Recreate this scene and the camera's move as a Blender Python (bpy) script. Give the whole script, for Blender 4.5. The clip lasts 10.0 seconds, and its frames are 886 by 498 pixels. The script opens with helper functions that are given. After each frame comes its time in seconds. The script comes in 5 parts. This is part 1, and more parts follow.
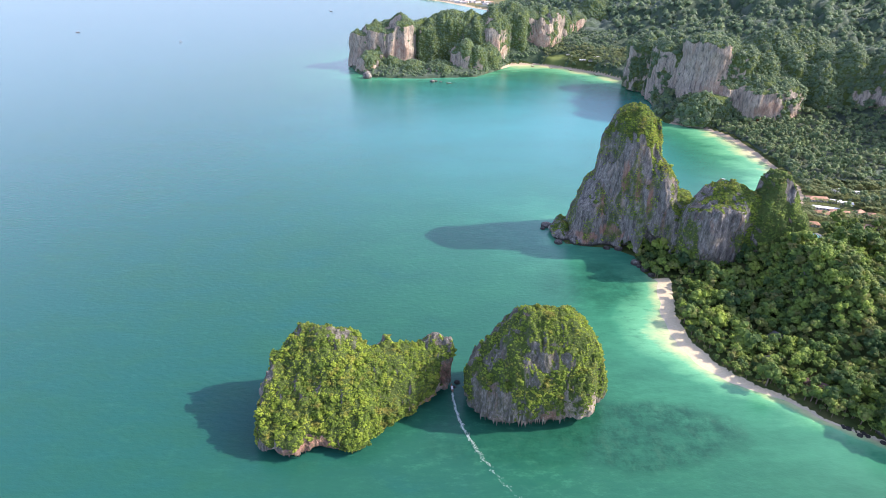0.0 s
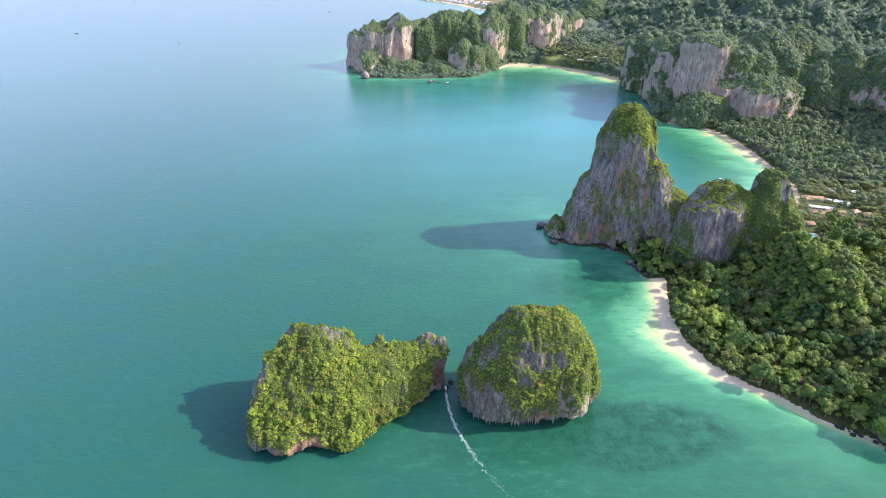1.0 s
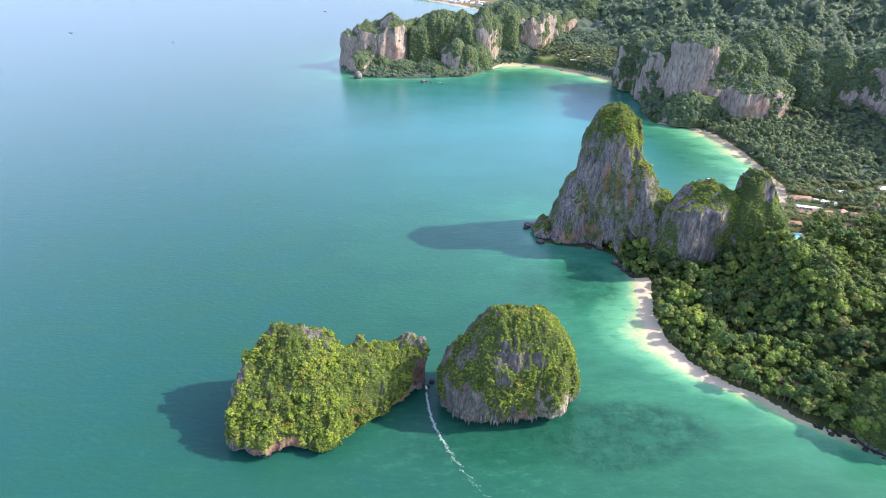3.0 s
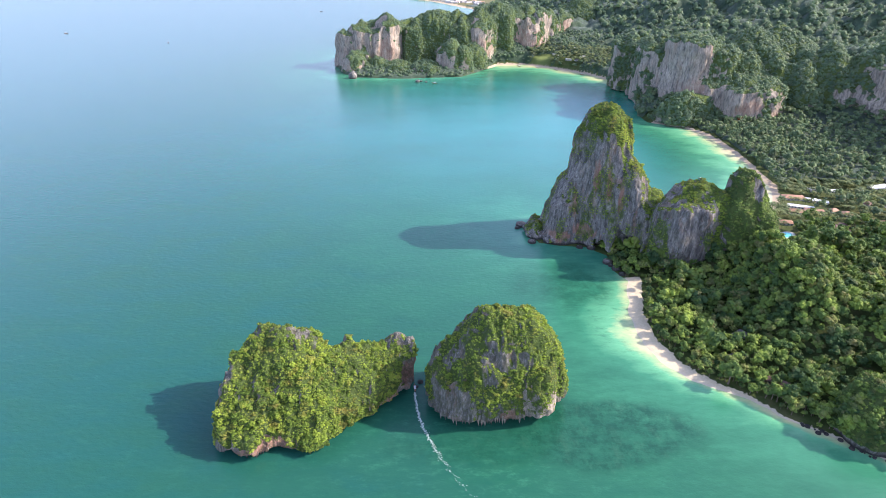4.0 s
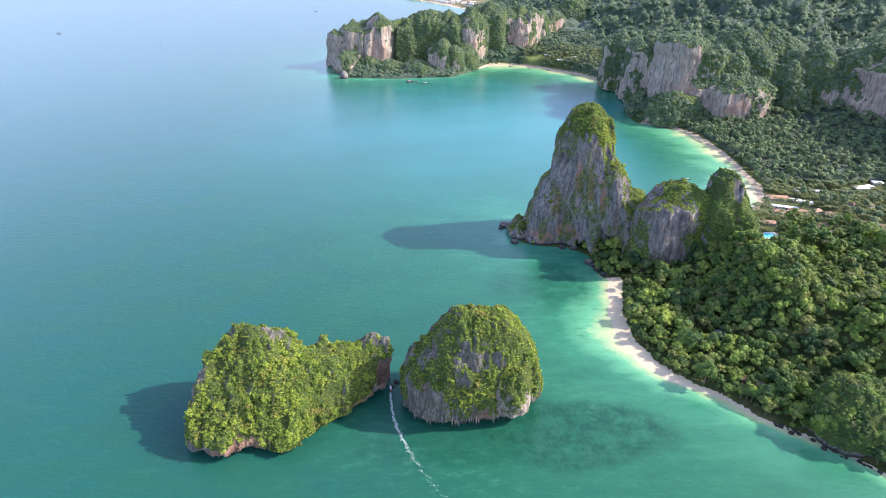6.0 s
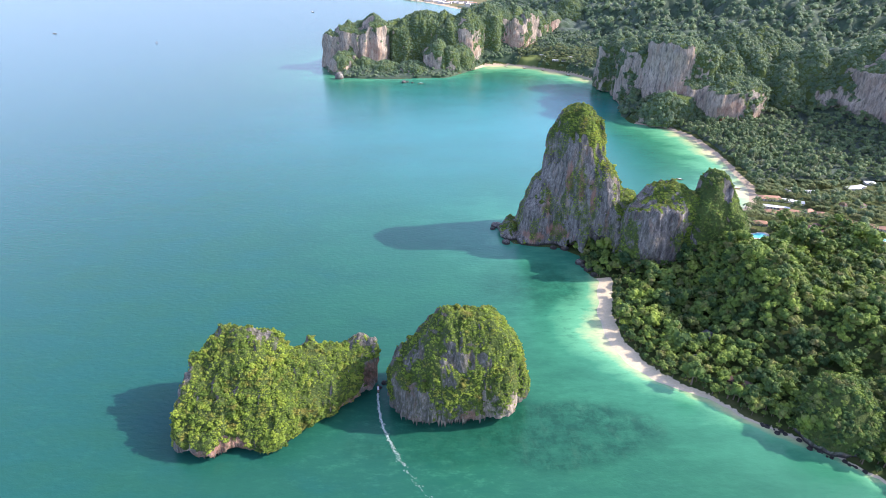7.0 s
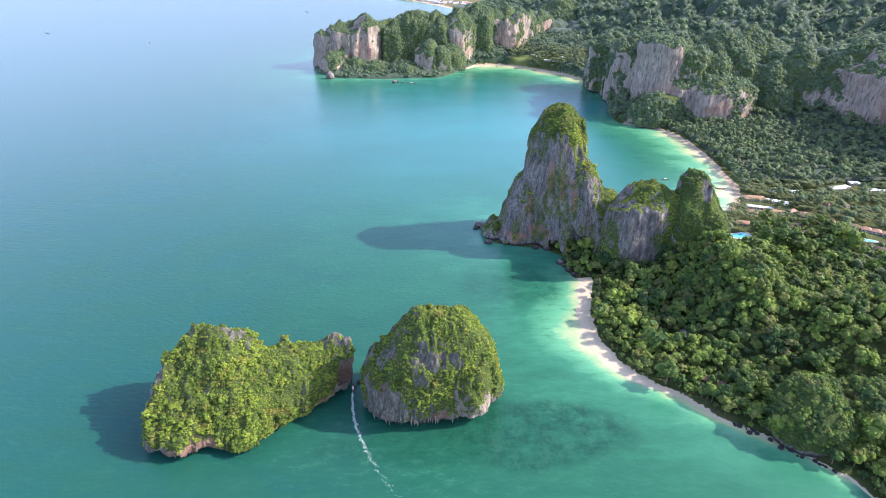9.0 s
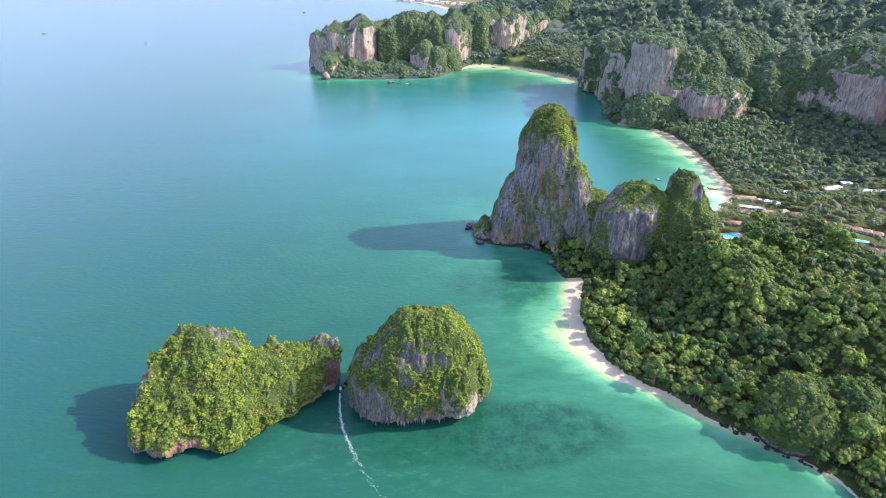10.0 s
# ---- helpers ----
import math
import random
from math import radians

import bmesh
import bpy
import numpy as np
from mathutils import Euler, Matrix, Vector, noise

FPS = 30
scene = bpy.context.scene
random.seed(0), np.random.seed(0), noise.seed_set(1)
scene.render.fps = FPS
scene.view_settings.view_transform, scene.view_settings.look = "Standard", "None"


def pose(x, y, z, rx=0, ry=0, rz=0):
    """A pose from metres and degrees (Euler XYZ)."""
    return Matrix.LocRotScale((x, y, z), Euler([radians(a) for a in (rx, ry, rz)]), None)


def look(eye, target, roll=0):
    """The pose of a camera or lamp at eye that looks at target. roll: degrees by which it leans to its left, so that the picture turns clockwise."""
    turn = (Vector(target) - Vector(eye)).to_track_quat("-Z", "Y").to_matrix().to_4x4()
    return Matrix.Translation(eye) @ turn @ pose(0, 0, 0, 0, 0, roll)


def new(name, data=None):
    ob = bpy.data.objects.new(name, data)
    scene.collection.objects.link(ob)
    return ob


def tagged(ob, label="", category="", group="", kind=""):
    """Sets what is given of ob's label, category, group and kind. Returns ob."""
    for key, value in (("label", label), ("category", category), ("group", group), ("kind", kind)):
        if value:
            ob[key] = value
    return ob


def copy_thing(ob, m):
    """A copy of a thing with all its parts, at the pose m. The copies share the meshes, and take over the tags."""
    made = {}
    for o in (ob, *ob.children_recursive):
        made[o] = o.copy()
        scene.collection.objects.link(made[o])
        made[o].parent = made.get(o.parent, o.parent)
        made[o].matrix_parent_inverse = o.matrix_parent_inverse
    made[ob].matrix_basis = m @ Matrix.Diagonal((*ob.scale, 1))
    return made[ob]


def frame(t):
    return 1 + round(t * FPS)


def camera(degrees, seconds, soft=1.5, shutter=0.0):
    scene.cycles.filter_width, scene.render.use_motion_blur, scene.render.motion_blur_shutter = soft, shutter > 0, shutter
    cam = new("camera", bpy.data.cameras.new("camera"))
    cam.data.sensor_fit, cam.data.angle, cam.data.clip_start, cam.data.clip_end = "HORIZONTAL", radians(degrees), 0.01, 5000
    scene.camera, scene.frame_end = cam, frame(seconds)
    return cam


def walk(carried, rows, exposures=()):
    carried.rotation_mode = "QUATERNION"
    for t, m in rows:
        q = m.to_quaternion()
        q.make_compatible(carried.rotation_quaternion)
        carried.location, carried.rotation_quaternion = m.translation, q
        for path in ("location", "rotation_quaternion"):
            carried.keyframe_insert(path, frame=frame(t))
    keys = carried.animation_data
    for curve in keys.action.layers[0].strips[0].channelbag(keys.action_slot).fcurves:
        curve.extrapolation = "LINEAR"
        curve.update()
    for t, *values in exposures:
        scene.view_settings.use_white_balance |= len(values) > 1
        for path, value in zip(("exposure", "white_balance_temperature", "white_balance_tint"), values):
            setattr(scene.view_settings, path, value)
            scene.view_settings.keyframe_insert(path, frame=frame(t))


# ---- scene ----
cam = camera(73.9, 10.0, 0.9)
PATH = [
    (0, (-2.787, 0.065, 349.45), (-2.792, 1.824, 348.497), 0.3),
    (0.5, (0.115, -0.072, 349.461), (0.109, 1.686, 348.509), 0.2),
    (1, (3.174, -0.171, 349.476), (3.168, 1.588, 348.524), 0.2),
    (1.5, (6.508, -0.223, 349.493), (6.503, 1.536, 348.541), 0.2),
    (2, (10.195, -0.242, 349.507), (10.191, 1.517, 348.556), 0.2),
    (2.5, (14.291, -0.248, 349.519), (14.288, 1.511, 348.567), 0.3),
    (4, (27.79, -0.262, 349.564), (27.793, 1.497, 348.611), 0.2),
    (4.5, (32.482, -0.26, 349.581), (32.486, 1.498, 348.629), 0.3),
    (5, (37.311, -0.274, 349.613), (37.317, 1.485, 348.661), 0.3),
    (5.5, (42.274, -0.316, 349.667), (42.281, 1.443, 348.714), 0.3),
    (7, (57.576, -0.514, 350.018), (57.587, 1.245, 349.067), 0.3),
    (7.5, (62.684, -0.613, 350.081), (62.695, 1.145, 349.129), 0.3),
    (8, (67.787, -0.719, 350.132), (67.8, 1.04, 349.181), 0.3),
    (8.5, (72.917, -0.842, 350.178), (72.931, 0.917, 349.226), 0.4),
    (9, (78.074, -0.986, 350.215), (78.09, 0.774, 349.263), 0.4),
    (9.5, (83.245, -1.105, 350.246), (83.262, 0.654, 349.294), 0.4),
    (10, (88.419, -1.191, 350.263), (88.437, 0.569, 349.313), 0.4),
]
EXPOSE = 0.86
walk(cam, [(t, look(eye, target, roll)) for t, eye, target, roll in PATH], exposures=[(0.0, EXPOSE, 6180, 23), (2.5, EXPOSE, 6070, 23), (5.0, EXPOSE, 5970, 23), (10.0, EXPOSE, 5850, 24)])

# ---- world and sun ----
SUN_UP, SUN_SIDE = radians(34.8), radians(3.5)
SUN_TO = Vector((math.cos(SUN_UP) * math.cos(SUN_SIDE), math.cos(SUN_UP) * math.sin(SUN_SIDE), math.sin(SUN_UP)))
world = bpy.data.worlds.new("sky")
scene.world = world
world.use_nodes = True
wn = world.node_tree.nodes
sky = wn.new("ShaderNodeTexSky")
sky.sky_type, sky.sun_disc = "NISHITA", False
sky.sun_elevation, sky.sun_rotation = SUN_UP, radians(90) - SUN_SIDE
sky.air_density, sky.dust_density, sky.ozone_density = 1.0, 2.5, 1.0
wn["Background"].inputs["Strength"].default_value = 0.15
# humid haze: the sky whitens evenly all round towards the horizon
wt = wn.new("ShaderNodeTexCoord")
wz = wn.new("ShaderNodeSeparateXYZ")
haze = wn.new("ShaderNodeValToRGB")
haze.color_ramp.elements[0].position, haze.color_ramp.elements[0].color = 0.0, (0.52, 0.52, 0.52, 1)
haze.color_ramp.elements[1].position, haze.color_ramp.elements[1].color = 0.80, (0.14, 0.14, 0.14, 1)
stop = haze.color_ramp.elements.new(0.28)
stop.color = (0.78, 0.78, 0.78, 1)
veil = wn.new("ShaderNodeMix")
veil.data_type, veil.blend_type = "RGBA", "ADD"
veil.inputs[7].default_value = (3.6, 4.2, 6.15, 1)
world.node_tree.links.new(wt.outputs["Generated"], wz.inputs[0])
world.node_tree.links.new(wz.outputs["Z"], haze.inputs["Fac"])
world.node_tree.links.new(haze.outputs["Color"], veil.inputs[0])
world.node_tree.links.new(sky.outputs["Color"], veil.inputs[6])
world.node_tree.links.new(veil.outputs[2], wn["Background"].inputs["Color"])
sun_data = bpy.data.lights.new("sun", "SUN")
sun_data.energy, sun_data.angle, sun_data.color = 4.5, radians(0.6), (1.0, 0.90, 0.72)
sun = new("sun", sun_data)
sun.matrix_world = look(SUN_TO * 1000, (0, 0, 0))


# ---- materials ----
class Nodes:
    """A small helper round one node material."""

    def __init__(self, name):
        self.mat = bpy.data.materials.new(name)
        self.mat.use_nodes = True
        self.tree = self.mat.node_tree
        self.shader = self.tree.nodes["Principled BSDF"]
        self.out = self.tree.nodes["Material Output"]
        self.coords = self.tree.nodes.new("ShaderNodeTexCoord").outputs["Object"]

    def link(self, a, b):
        self.tree.links.new(a, b)
        return b

    def put(self, socket, value):
        if hasattr(value, "is_output"):
            self.link(value, socket)
        else:
            socket.default_value = value

    def noise(self, scale, detail=4.0, rough=0.55, stretch=(1, 1, 1), shift=(0, 0, 0)):
        m = self.tree.nodes.new("ShaderNodeMapping")
        m.inputs["Scale"].default_value, m.inputs["Location"].default_value = stretch, shift
        self.link(self.coords, m.inputs["Vector"])
        n = self.tree.nodes.new("ShaderNodeTexNoise")
        n.inputs["Scale"].default_value, n.inputs["Detail"].default_value, n.inputs["Roughness"].default_value = scale, detail, rough
        self.link(m.outputs["Vector"], n.inputs["Vector"])
        return n.outputs["Fac"]

    def ramp(self, fac, stops):
        r = self.tree.nodes.new("ShaderNodeValToRGB")
        while len(r.color_ramp.elements) < len(stops):
            r.color_ramp.elements.new(0.5)
        for e, (at, c) in zip(r.color_ramp.elements, stops):
            e.position, e.color = at, (*c, 1) if len(c) == 3 else c
        self.put(r.inputs["Fac"], fac)
        return r.outputs["Color"]

    def grey(self, fac, low, high, a=0.0, b=1.0):
        r = self.tree.nodes.new("ShaderNodeMapRange")
        for k, v in zip(("Value", "From Min", "From Max", "To Min", "To Max"), (fac, low, high, a, b)):
            self.put(r.inputs[k], v)
        return r.outputs["Result"]

    def mix(self, fac, a, b, blend="MIX"):
        m = self.tree.nodes.new("ShaderNodeMix")
        m.data_type, m.blend_type = "RGBA", blend
        for s, v in ((m.inputs[0], fac), (m.inputs[6], a), (m.inputs[7], b)):
            self.put(s, (*v, 1) if isinstance(v, tuple) and len(v) == 3 else v)
        return m.outputs[2]

    def math(self, op, a, b=0.0):
        m = self.tree.nodes.new("ShaderNodeMath")
        m.operation = op
        self.put(m.inputs[0], a), self.put(m.inputs[1], b)
        return m.outputs[0]

    def attr(self, name, what="Fac"):
        a = self.tree.nodes.new("ShaderNodeAttribute")
        a.attribute_name = name
        return a.outputs[what]

    def bump(self, height, strength, distance):
        b = self.tree.nodes.new("ShaderNodeBump")
        b.inputs["Strength"].default_value, b.inputs["Distance"].default_value = strength, distance
        self.put(b.inputs["Height"], height)
        self.link(b.outputs["Normal"], self.shader.inputs["Normal"])

    def done(self, color, rough=0.8, spec=0.3, metal=0.0):
        self.put(self.shader.inputs["Base Color"], (*color, 1) if isinstance(color, tuple) else color)
        self.put(self.shader.inputs["Roughness"], rough)
        self.shader.inputs["Specular IOR Level"].default_value = spec
        self.shader.inputs["Metallic"].default_value = metal
        return self.mat


def sea_material():
    n = Nodes("sea_water")
    depth = n.attr("depth")
    wander = n.noise(0.010, 4, 0.6, (1, 1.6, 1))
    depth = n.math("ADD", depth, n.grey(wander, 0.3, 0.7, -0.08, 0.08))
    depth = n.math("ADD", depth, n.grey(n.noise(0.030, 6, 0.7, (0.7, 1.8, 1), (4, 9, 0)), 0.3, 0.7, -0.06, 0.06))
    col = n.ramp(depth, [(0.0, (0.54, 0.50, 0.30)), (0.065, (0.40, 0.49, 0.24)), (0.18, (0.115, 0.36, 0.185)), (0.38, (0.034, 0.175, 0.094)),
                         (0.58, (0.018, 0.112, 0.061)), (0.85, (0.0132, 0.084, 0.056)), (1.0, (0.0108, 0.083, 0.070))])
    # pale open bay: sandy bottom, with haze and sun glitter put into the colour
    col = n.mix(n.math("MULTIPLY", n.attr("bay"), 0.9), col, (0.023, 0.180, 0.174))
    reef = n.math("MULTIPLY", n.attr("reef"), n.grey(n.noise(0.07, 7, 0.72), 0.38, 0.58, 0.25, 1.0))
    col = n.mix(n.math("MULTIPLY", reef, 0.95), col, (0.0085, 0.060, 0.036))
    heads = n.math("MULTIPLY", n.attr("reef"), n.grey(n.noise(0.05, 8, 0.72, (1.6, 0.8, 1), shift=(30, 9, 0)), 0.52, 0.66))
    col = n.mix(n.math("MULTIPLY", heads, 0.06), col, (0.16, 0.34, 0.20))
    ripple = n.noise(0.055, 8, 0.75, (0.8, 2.0, 1), (70, 20, 0))
    col = n.mix(n.grey(ripple, 0.54, 0.70, 0.0, 0.10), col, (0.060, 0.250, 0.150))
    col = n.mix(n.grey(ripple, 0.46, 0.32, 0.0, 0.14), col, (0.010, 0.085, 0.062))
    bed = n.noise(0.075, 9, 0.78, (0.75, 1.7, 1), (12, 41, 0))
    streaks = n.noise(0.20, 6, 0.7, (0.45, 1.6, 1), (5, 2, 0))
    seen = n.math("MULTIPLY", n.attr("bed"), n.grey(n.attr("reef"), 0.0, 1.0, 1.0, 0.25))
    col = n.mix(n.math("MULTIPLY", seen, n.grey(bed, 0.52, 0.66, 0.0, 0.40)), col, (0.050, 0.235, 0.135))
    col = n.mix(n.math("MULTIPLY", seen, n.grey(bed, 0.48, 0.34, 0.0, 0.60)), col, (0.009, 0.078, 0.054))
    col = n.mix(n.math("MULTIPLY", seen, n.grey(streaks, 0.56, 0.72, 0.0, 0.06)), col, (0.065, 0.270, 0.160))
    swell = n.math("ADD", n.math("MULTIPLY", n.noise(0.16, 3, 0.5, (1, 1.8, 1)), 1.0), n.math("MULTIPLY", n.noise(0.7, 3, 0.6, (1, 1.5, 1)), 0.35))
    n.bump(swell, 0.5, 0.6)
    n.shader.inputs["IOR"].default_value = 1.33
    return n.done(col, 0.23, 0.5)


def rock_material(name, pale=0.0, lichen=0.55):
    n = Nodes(name)
    big = n.noise(0.035, 5, 0.6)
    streak = n.noise(0.22, 9, 0.72, (1, 1, 0.20))
    fine = n.noise(0.9, 8, 0.78, (1, 1, 0.30), (5, 5, 5))
    col = n.ramp(streak, [(0.32, (0.058, 0.055, 0.055)), (0.44, (0.180, 0.170, 0.162)), (0.55, (0.305, 0.287, 0.266)), (0.70, (0.52, 0.485, 0.44))])
    col = n.mix(n.grey(fine, 0.44, 0.64, 0.0, 0.65), col, (0.085, 0.080, 0.078))
    # dark patches metres wide: shade of hollows painted into the rock's colour
    pocket_shade = n.noise(0.15, 7, 0.72, (1, 1, 0.45), (61, 7, 23))
    col = n.mix(n.grey(pocket_shade, 0.54, 0.62, 0.0, 0.7), col, (0.060, 0.056, 0.056))
    drip = n.noise(0.55, 7, 0.75, (1, 1, 0.07), (23, 11, 2))
    col = n.mix(n.grey(drip, 0.54, 0.61, 0.0, 0.6), col, (0.055, 0.053, 0.055))
    col = n.mix(n.grey(drip, 0.46, 0.37, 0.0, 0.55), col, (0.52, 0.49, 0.45))
    # small near-black spots, the shade of pits put into the colour
    hole_shade = n.noise(0.75, 5, 0.7, (1, 1, 0.6), (6, 31, 12))
    col = n.mix(n.grey(hole_shade, 0.61, 0.67, 0.0, 0.6), col, (0.045, 0.043, 0.043))
    warm = n.noise(0.075, 6, 0.7, (1, 1, 0.30), (40, 3, 11))
    col = n.mix(n.grey(warm, 0.545 - 0.04 * pale, 0.66, 0.0, 0.85), col, n.mix(n.grey(n.noise(0.4, 5, 0.7, (1, 1, 0.2)), 0.35, 0.65), (0.24, 0.110, 0.075), (0.46, 0.35, 0.26)))
    stain = n.grey(n.math("ADD", n.attr("rust"), n.grey(n.noise(0.25, 6, 0.75, (1, 1, 0.25), (3, 8, 1)), 0.3, 0.7, -0.55, 0.55)), 0.45, 0.85, 0.0, 0.8)
    col = n.mix(stain, col, n.mix(n.grey(fine, 0.35, 0.65), (0.33, 0.130, 0.090), (0.44, 0.27, 0.20)))
    col = n.mix(n.math("MULTIPLY", n.grey(big, 0.48, 0.66, 0.0, 0.45 + 0.3 * pale), n.grey(streak, 0.40, 0.60)), col, (0.52, 0.47, 0.39))
    if pale:
        col = n.mix(n.grey(streak, 0.33, 0.58, 0.0, 0.60 if pale > 1 else 0.15), col, (0.60, 0.49, 0.37))
    moss = n.noise(0.5, 8, 0.8, (1, 1, 0.5), (17, 3, 9))
    col = n.mix(n.grey(moss, 0.62 - 0.27 * lichen, 0.77 - 0.27 * lichen, 0.0, lichen), col, (0.112, 0.120, 0.066))
    patch = n.grey(n.noise(0.22, 4, 0.7, (1, 1, 0.5), (9, 2, 4)), 0.3, 0.7, -0.25, 0.25)
    col = n.mix(n.grey(n.math("ADD", n.attr("growth"), patch), 0.30, 0.70, 0.0, 0.95), col, n.mix(fine, (0.042, 0.078, 0.020), (0.120, 0.168, 0.036)))
    height = n.tree.nodes.new("ShaderNodeSeparateXYZ")
    n.link(n.coords, height.inputs[0])
    tide = n.grey(n.math("ADD", height.outputs["Z"], n.grey(fine, 0.3, 0.7, -1.2, 1.2)), 1.8, 4.2, 0.9, 0.0)
    col = n.mix(tide, col, (0.050, 0.049, 0.045))
    n.bump(n.math("ADD", n.math("ADD", streak, n.math("MULTIPLY", fine, 0.7)), n.math("MULTIPLY", drip, -0.8)), 1.0, 3.0)
    return n.done(col, 0.9, 0.15)


def leaf_material(name, dark, mid, light, odd=(0.16, 0.12, 0.05), sheen=0.0, rough=0.0, fine=1.5, thin=0.28):
    """Foliage: each plant has a tint of its own, in patches that the ground below favours; fine: clumps of leaves to the metre."""
    n = Nodes(name)
    geometry = n.tree.nodes.new("ShaderNodeNewGeometry")
    n.coords = geometry.outputs["Position"]
    rnd = n.tree.nodes.new("ShaderNodeObjectInfo").outputs["Random"]
    tint = n.math("FRACT", n.math("ADD", n.attr("tint"), rnd))
    patch = n.math("ADD", n.math("MULTIPLY", n.noise(0.022, 3, 0.6, shift=(8, 3, 5)), 0.45), n.math("MULTIPLY", n.noise(0.085, 4, 0.65, shift=(2, 13, 7)), 0.55))
    shared = n.ramp(patch, [(0.42, dark), (0.50, mid), (0.58, light)])
    col = n.mix(0.45, shared, n.ramp(tint, [(0.0, dark), (0.40, mid), (0.86, light), (0.94, odd), (1.0, mid)]))
    col = n.mix(n.grey(geometry.outputs["Random Per Island"], 0.0, 1.0, 0.0, 0.16), col, mid)
    col = n.mix(n.grey(n.noise(0.07, 4, 0.7, shift=(41, 7, 19)), 0.54, 0.66, 0.0, 0.6), col, odd)
    # dark noise at leaf size: shade of the gaps put into the colour
    leaves = n.noise(fine, 5, 0.75)
    col = n.mix(n.grey(leaves, 0.42, 0.62, 0.0, 0.22), col, dark)
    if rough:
        # coarser dark patches painted as shade between clumps
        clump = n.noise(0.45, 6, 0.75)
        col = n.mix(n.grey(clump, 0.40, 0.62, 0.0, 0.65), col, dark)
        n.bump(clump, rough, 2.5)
    else:
        n.bump(leaves, 0.7, 0.8 / fine)
    n.done(col, 0.65, 0.12)
    # sheen pales the distant foliage in place of haze
    n.shader.inputs["Sheen Weight"].default_value, n.shader.inputs["Sheen Roughness"].default_value = sheen, 0.6
    t = n.tree.nodes.new("ShaderNodeBsdfTranslucent")
    n.link(n.mix(0.35, col, light), t.inputs["Color"])
    m = n.tree.nodes.new("ShaderNodeMixShader")
    m.inputs[0].default_value = thin
    n.link(n.shader.outputs[0], m.inputs[1]), n.link(t.outputs[0], m.inputs[2])
    n.link(m.outputs[0], n.out.inputs["Surface"])
    return n.mat


def ground_material():
    n = Nodes("ground")
    fine = n.noise(0.5, 6, 0.7)
    green = n.ramp(n.noise(0.06, 5, 0.65), [(0.3, (0.032, 0.050, 0.016)), (0.5, (0.058, 0.082, 0.024)), (0.7, (0.105, 0.105, 0.045))])
    dry = n.mix(n.grey(fine, 0.35, 0.7), (0.10, 0.11, 0.04), (0.24, 0.20, 0.12))
    lawn = n.mix(fine, (0.11, 0.17, 0.045), (0.20, 0.22, 0.08))
    sand = n.mix(n.grey(fine, 0.3, 0.7), (0.53, 0.44, 0.285), (0.65, 0.55, 0.375))
    sand = n.mix(n.attr("wet"), sand, (0.50, 0.45, 0.33))
    sand = n.mix(n.math("MULTIPLY", n.attr("tan"), 0.8), sand, (0.40, 0.315, 0.225))
    col = n.mix(n.attr("village"), green, dry)
    col = n.mix(n.attr("lawn"), col, lawn)
    col = n.mix(n.grey(n.math("ADD", n.attr("sand"), n.grey(n.noise(0.25, 4), 0.3, 0.7, -0.25, 0.25)), 0.4, 0.6), col, sand)
    n.bump(fine, 0.5, 0.4)
    return n.done(col, 0.95, 0.1)


def plain_material(name, a, b, scale=1.0, rough=0.7, spec=0.3, metal=0.0, stretch=(1, 1, 1)):
    n = Nodes(name)
    rnd = n.tree.nodes.new("ShaderNodeObjectInfo").outputs["Random"]
    f = n.noise(scale, 5, 0.65, stretch)
    col = n.mix(n.grey(f, 0.3, 0.7), a, b)
    col = n.mix(n.grey(rnd, 0, 1, 0, 0.3), col, b)
    n.bump(f, 0.3, 0.05)
    return n.done(col, rough, spec, metal)


def foam_material():
    n = Nodes("foam")
    f = n.noise(1.4, 5, 0.7)
    n.bump(f, 0.6, 0.2)
    return n.done(n.mix(n.grey(f, 0.3, 0.7), (0.28, 0.42, 0.37), (0.62, 0.70, 0.66)), 0.7, 0.3)


SEA, GROUND, FOAM = sea_material(), ground_material(), foam_material()
ROCK, ROCK_PALE, ROCK_RUST = rock_material("limestone"), rock_material("pale_limestone", 1.5), rock_material("rusty_limestone", 0.9)
ROCK_LICHEN = rock_material("lichen_covered_limestone", 0.0, 0.74)
LEAF = leaf_material("broad_leaves", (0.028, 0.062, 0.028), (0.090, 0.158, 0.042), (0.270, 0.365, 0.056), (0.25, 0.21, 0.085), thin=0.18)
# far forest: lighter, bluer leaves with sheen, haze put into the material
HILL_LEAF = leaf_material("hazed_hill_leaves", (0.055, 0.104, 0.060), (0.112, 0.186, 0.088), (0.190, 0.272, 0.108), (0.19, 0.20, 0.11), 0.18, 0.0, 0.5)
SCRUB = leaf_material("cliff_scrub", (0.040, 0.082, 0.023), (0.162, 0.246, 0.042), (0.375, 0.475, 0.060), (0.34, 0.26, 0.075))
# dark below the crowns: gap shade put into the colour; sheen stands for haze
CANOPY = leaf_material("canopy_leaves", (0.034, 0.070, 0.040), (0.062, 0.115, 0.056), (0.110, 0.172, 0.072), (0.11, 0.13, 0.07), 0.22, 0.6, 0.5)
# trees of the plain: paled and greyed, some haze put into the colour
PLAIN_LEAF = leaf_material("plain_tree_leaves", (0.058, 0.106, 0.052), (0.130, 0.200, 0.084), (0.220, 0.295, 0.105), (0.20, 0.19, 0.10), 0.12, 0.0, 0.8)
PALM = leaf_material("palm_fronds", (0.075, 0.112, 0.050), (0.150, 0.195, 0.080), (0.250, 0.290, 0.115))
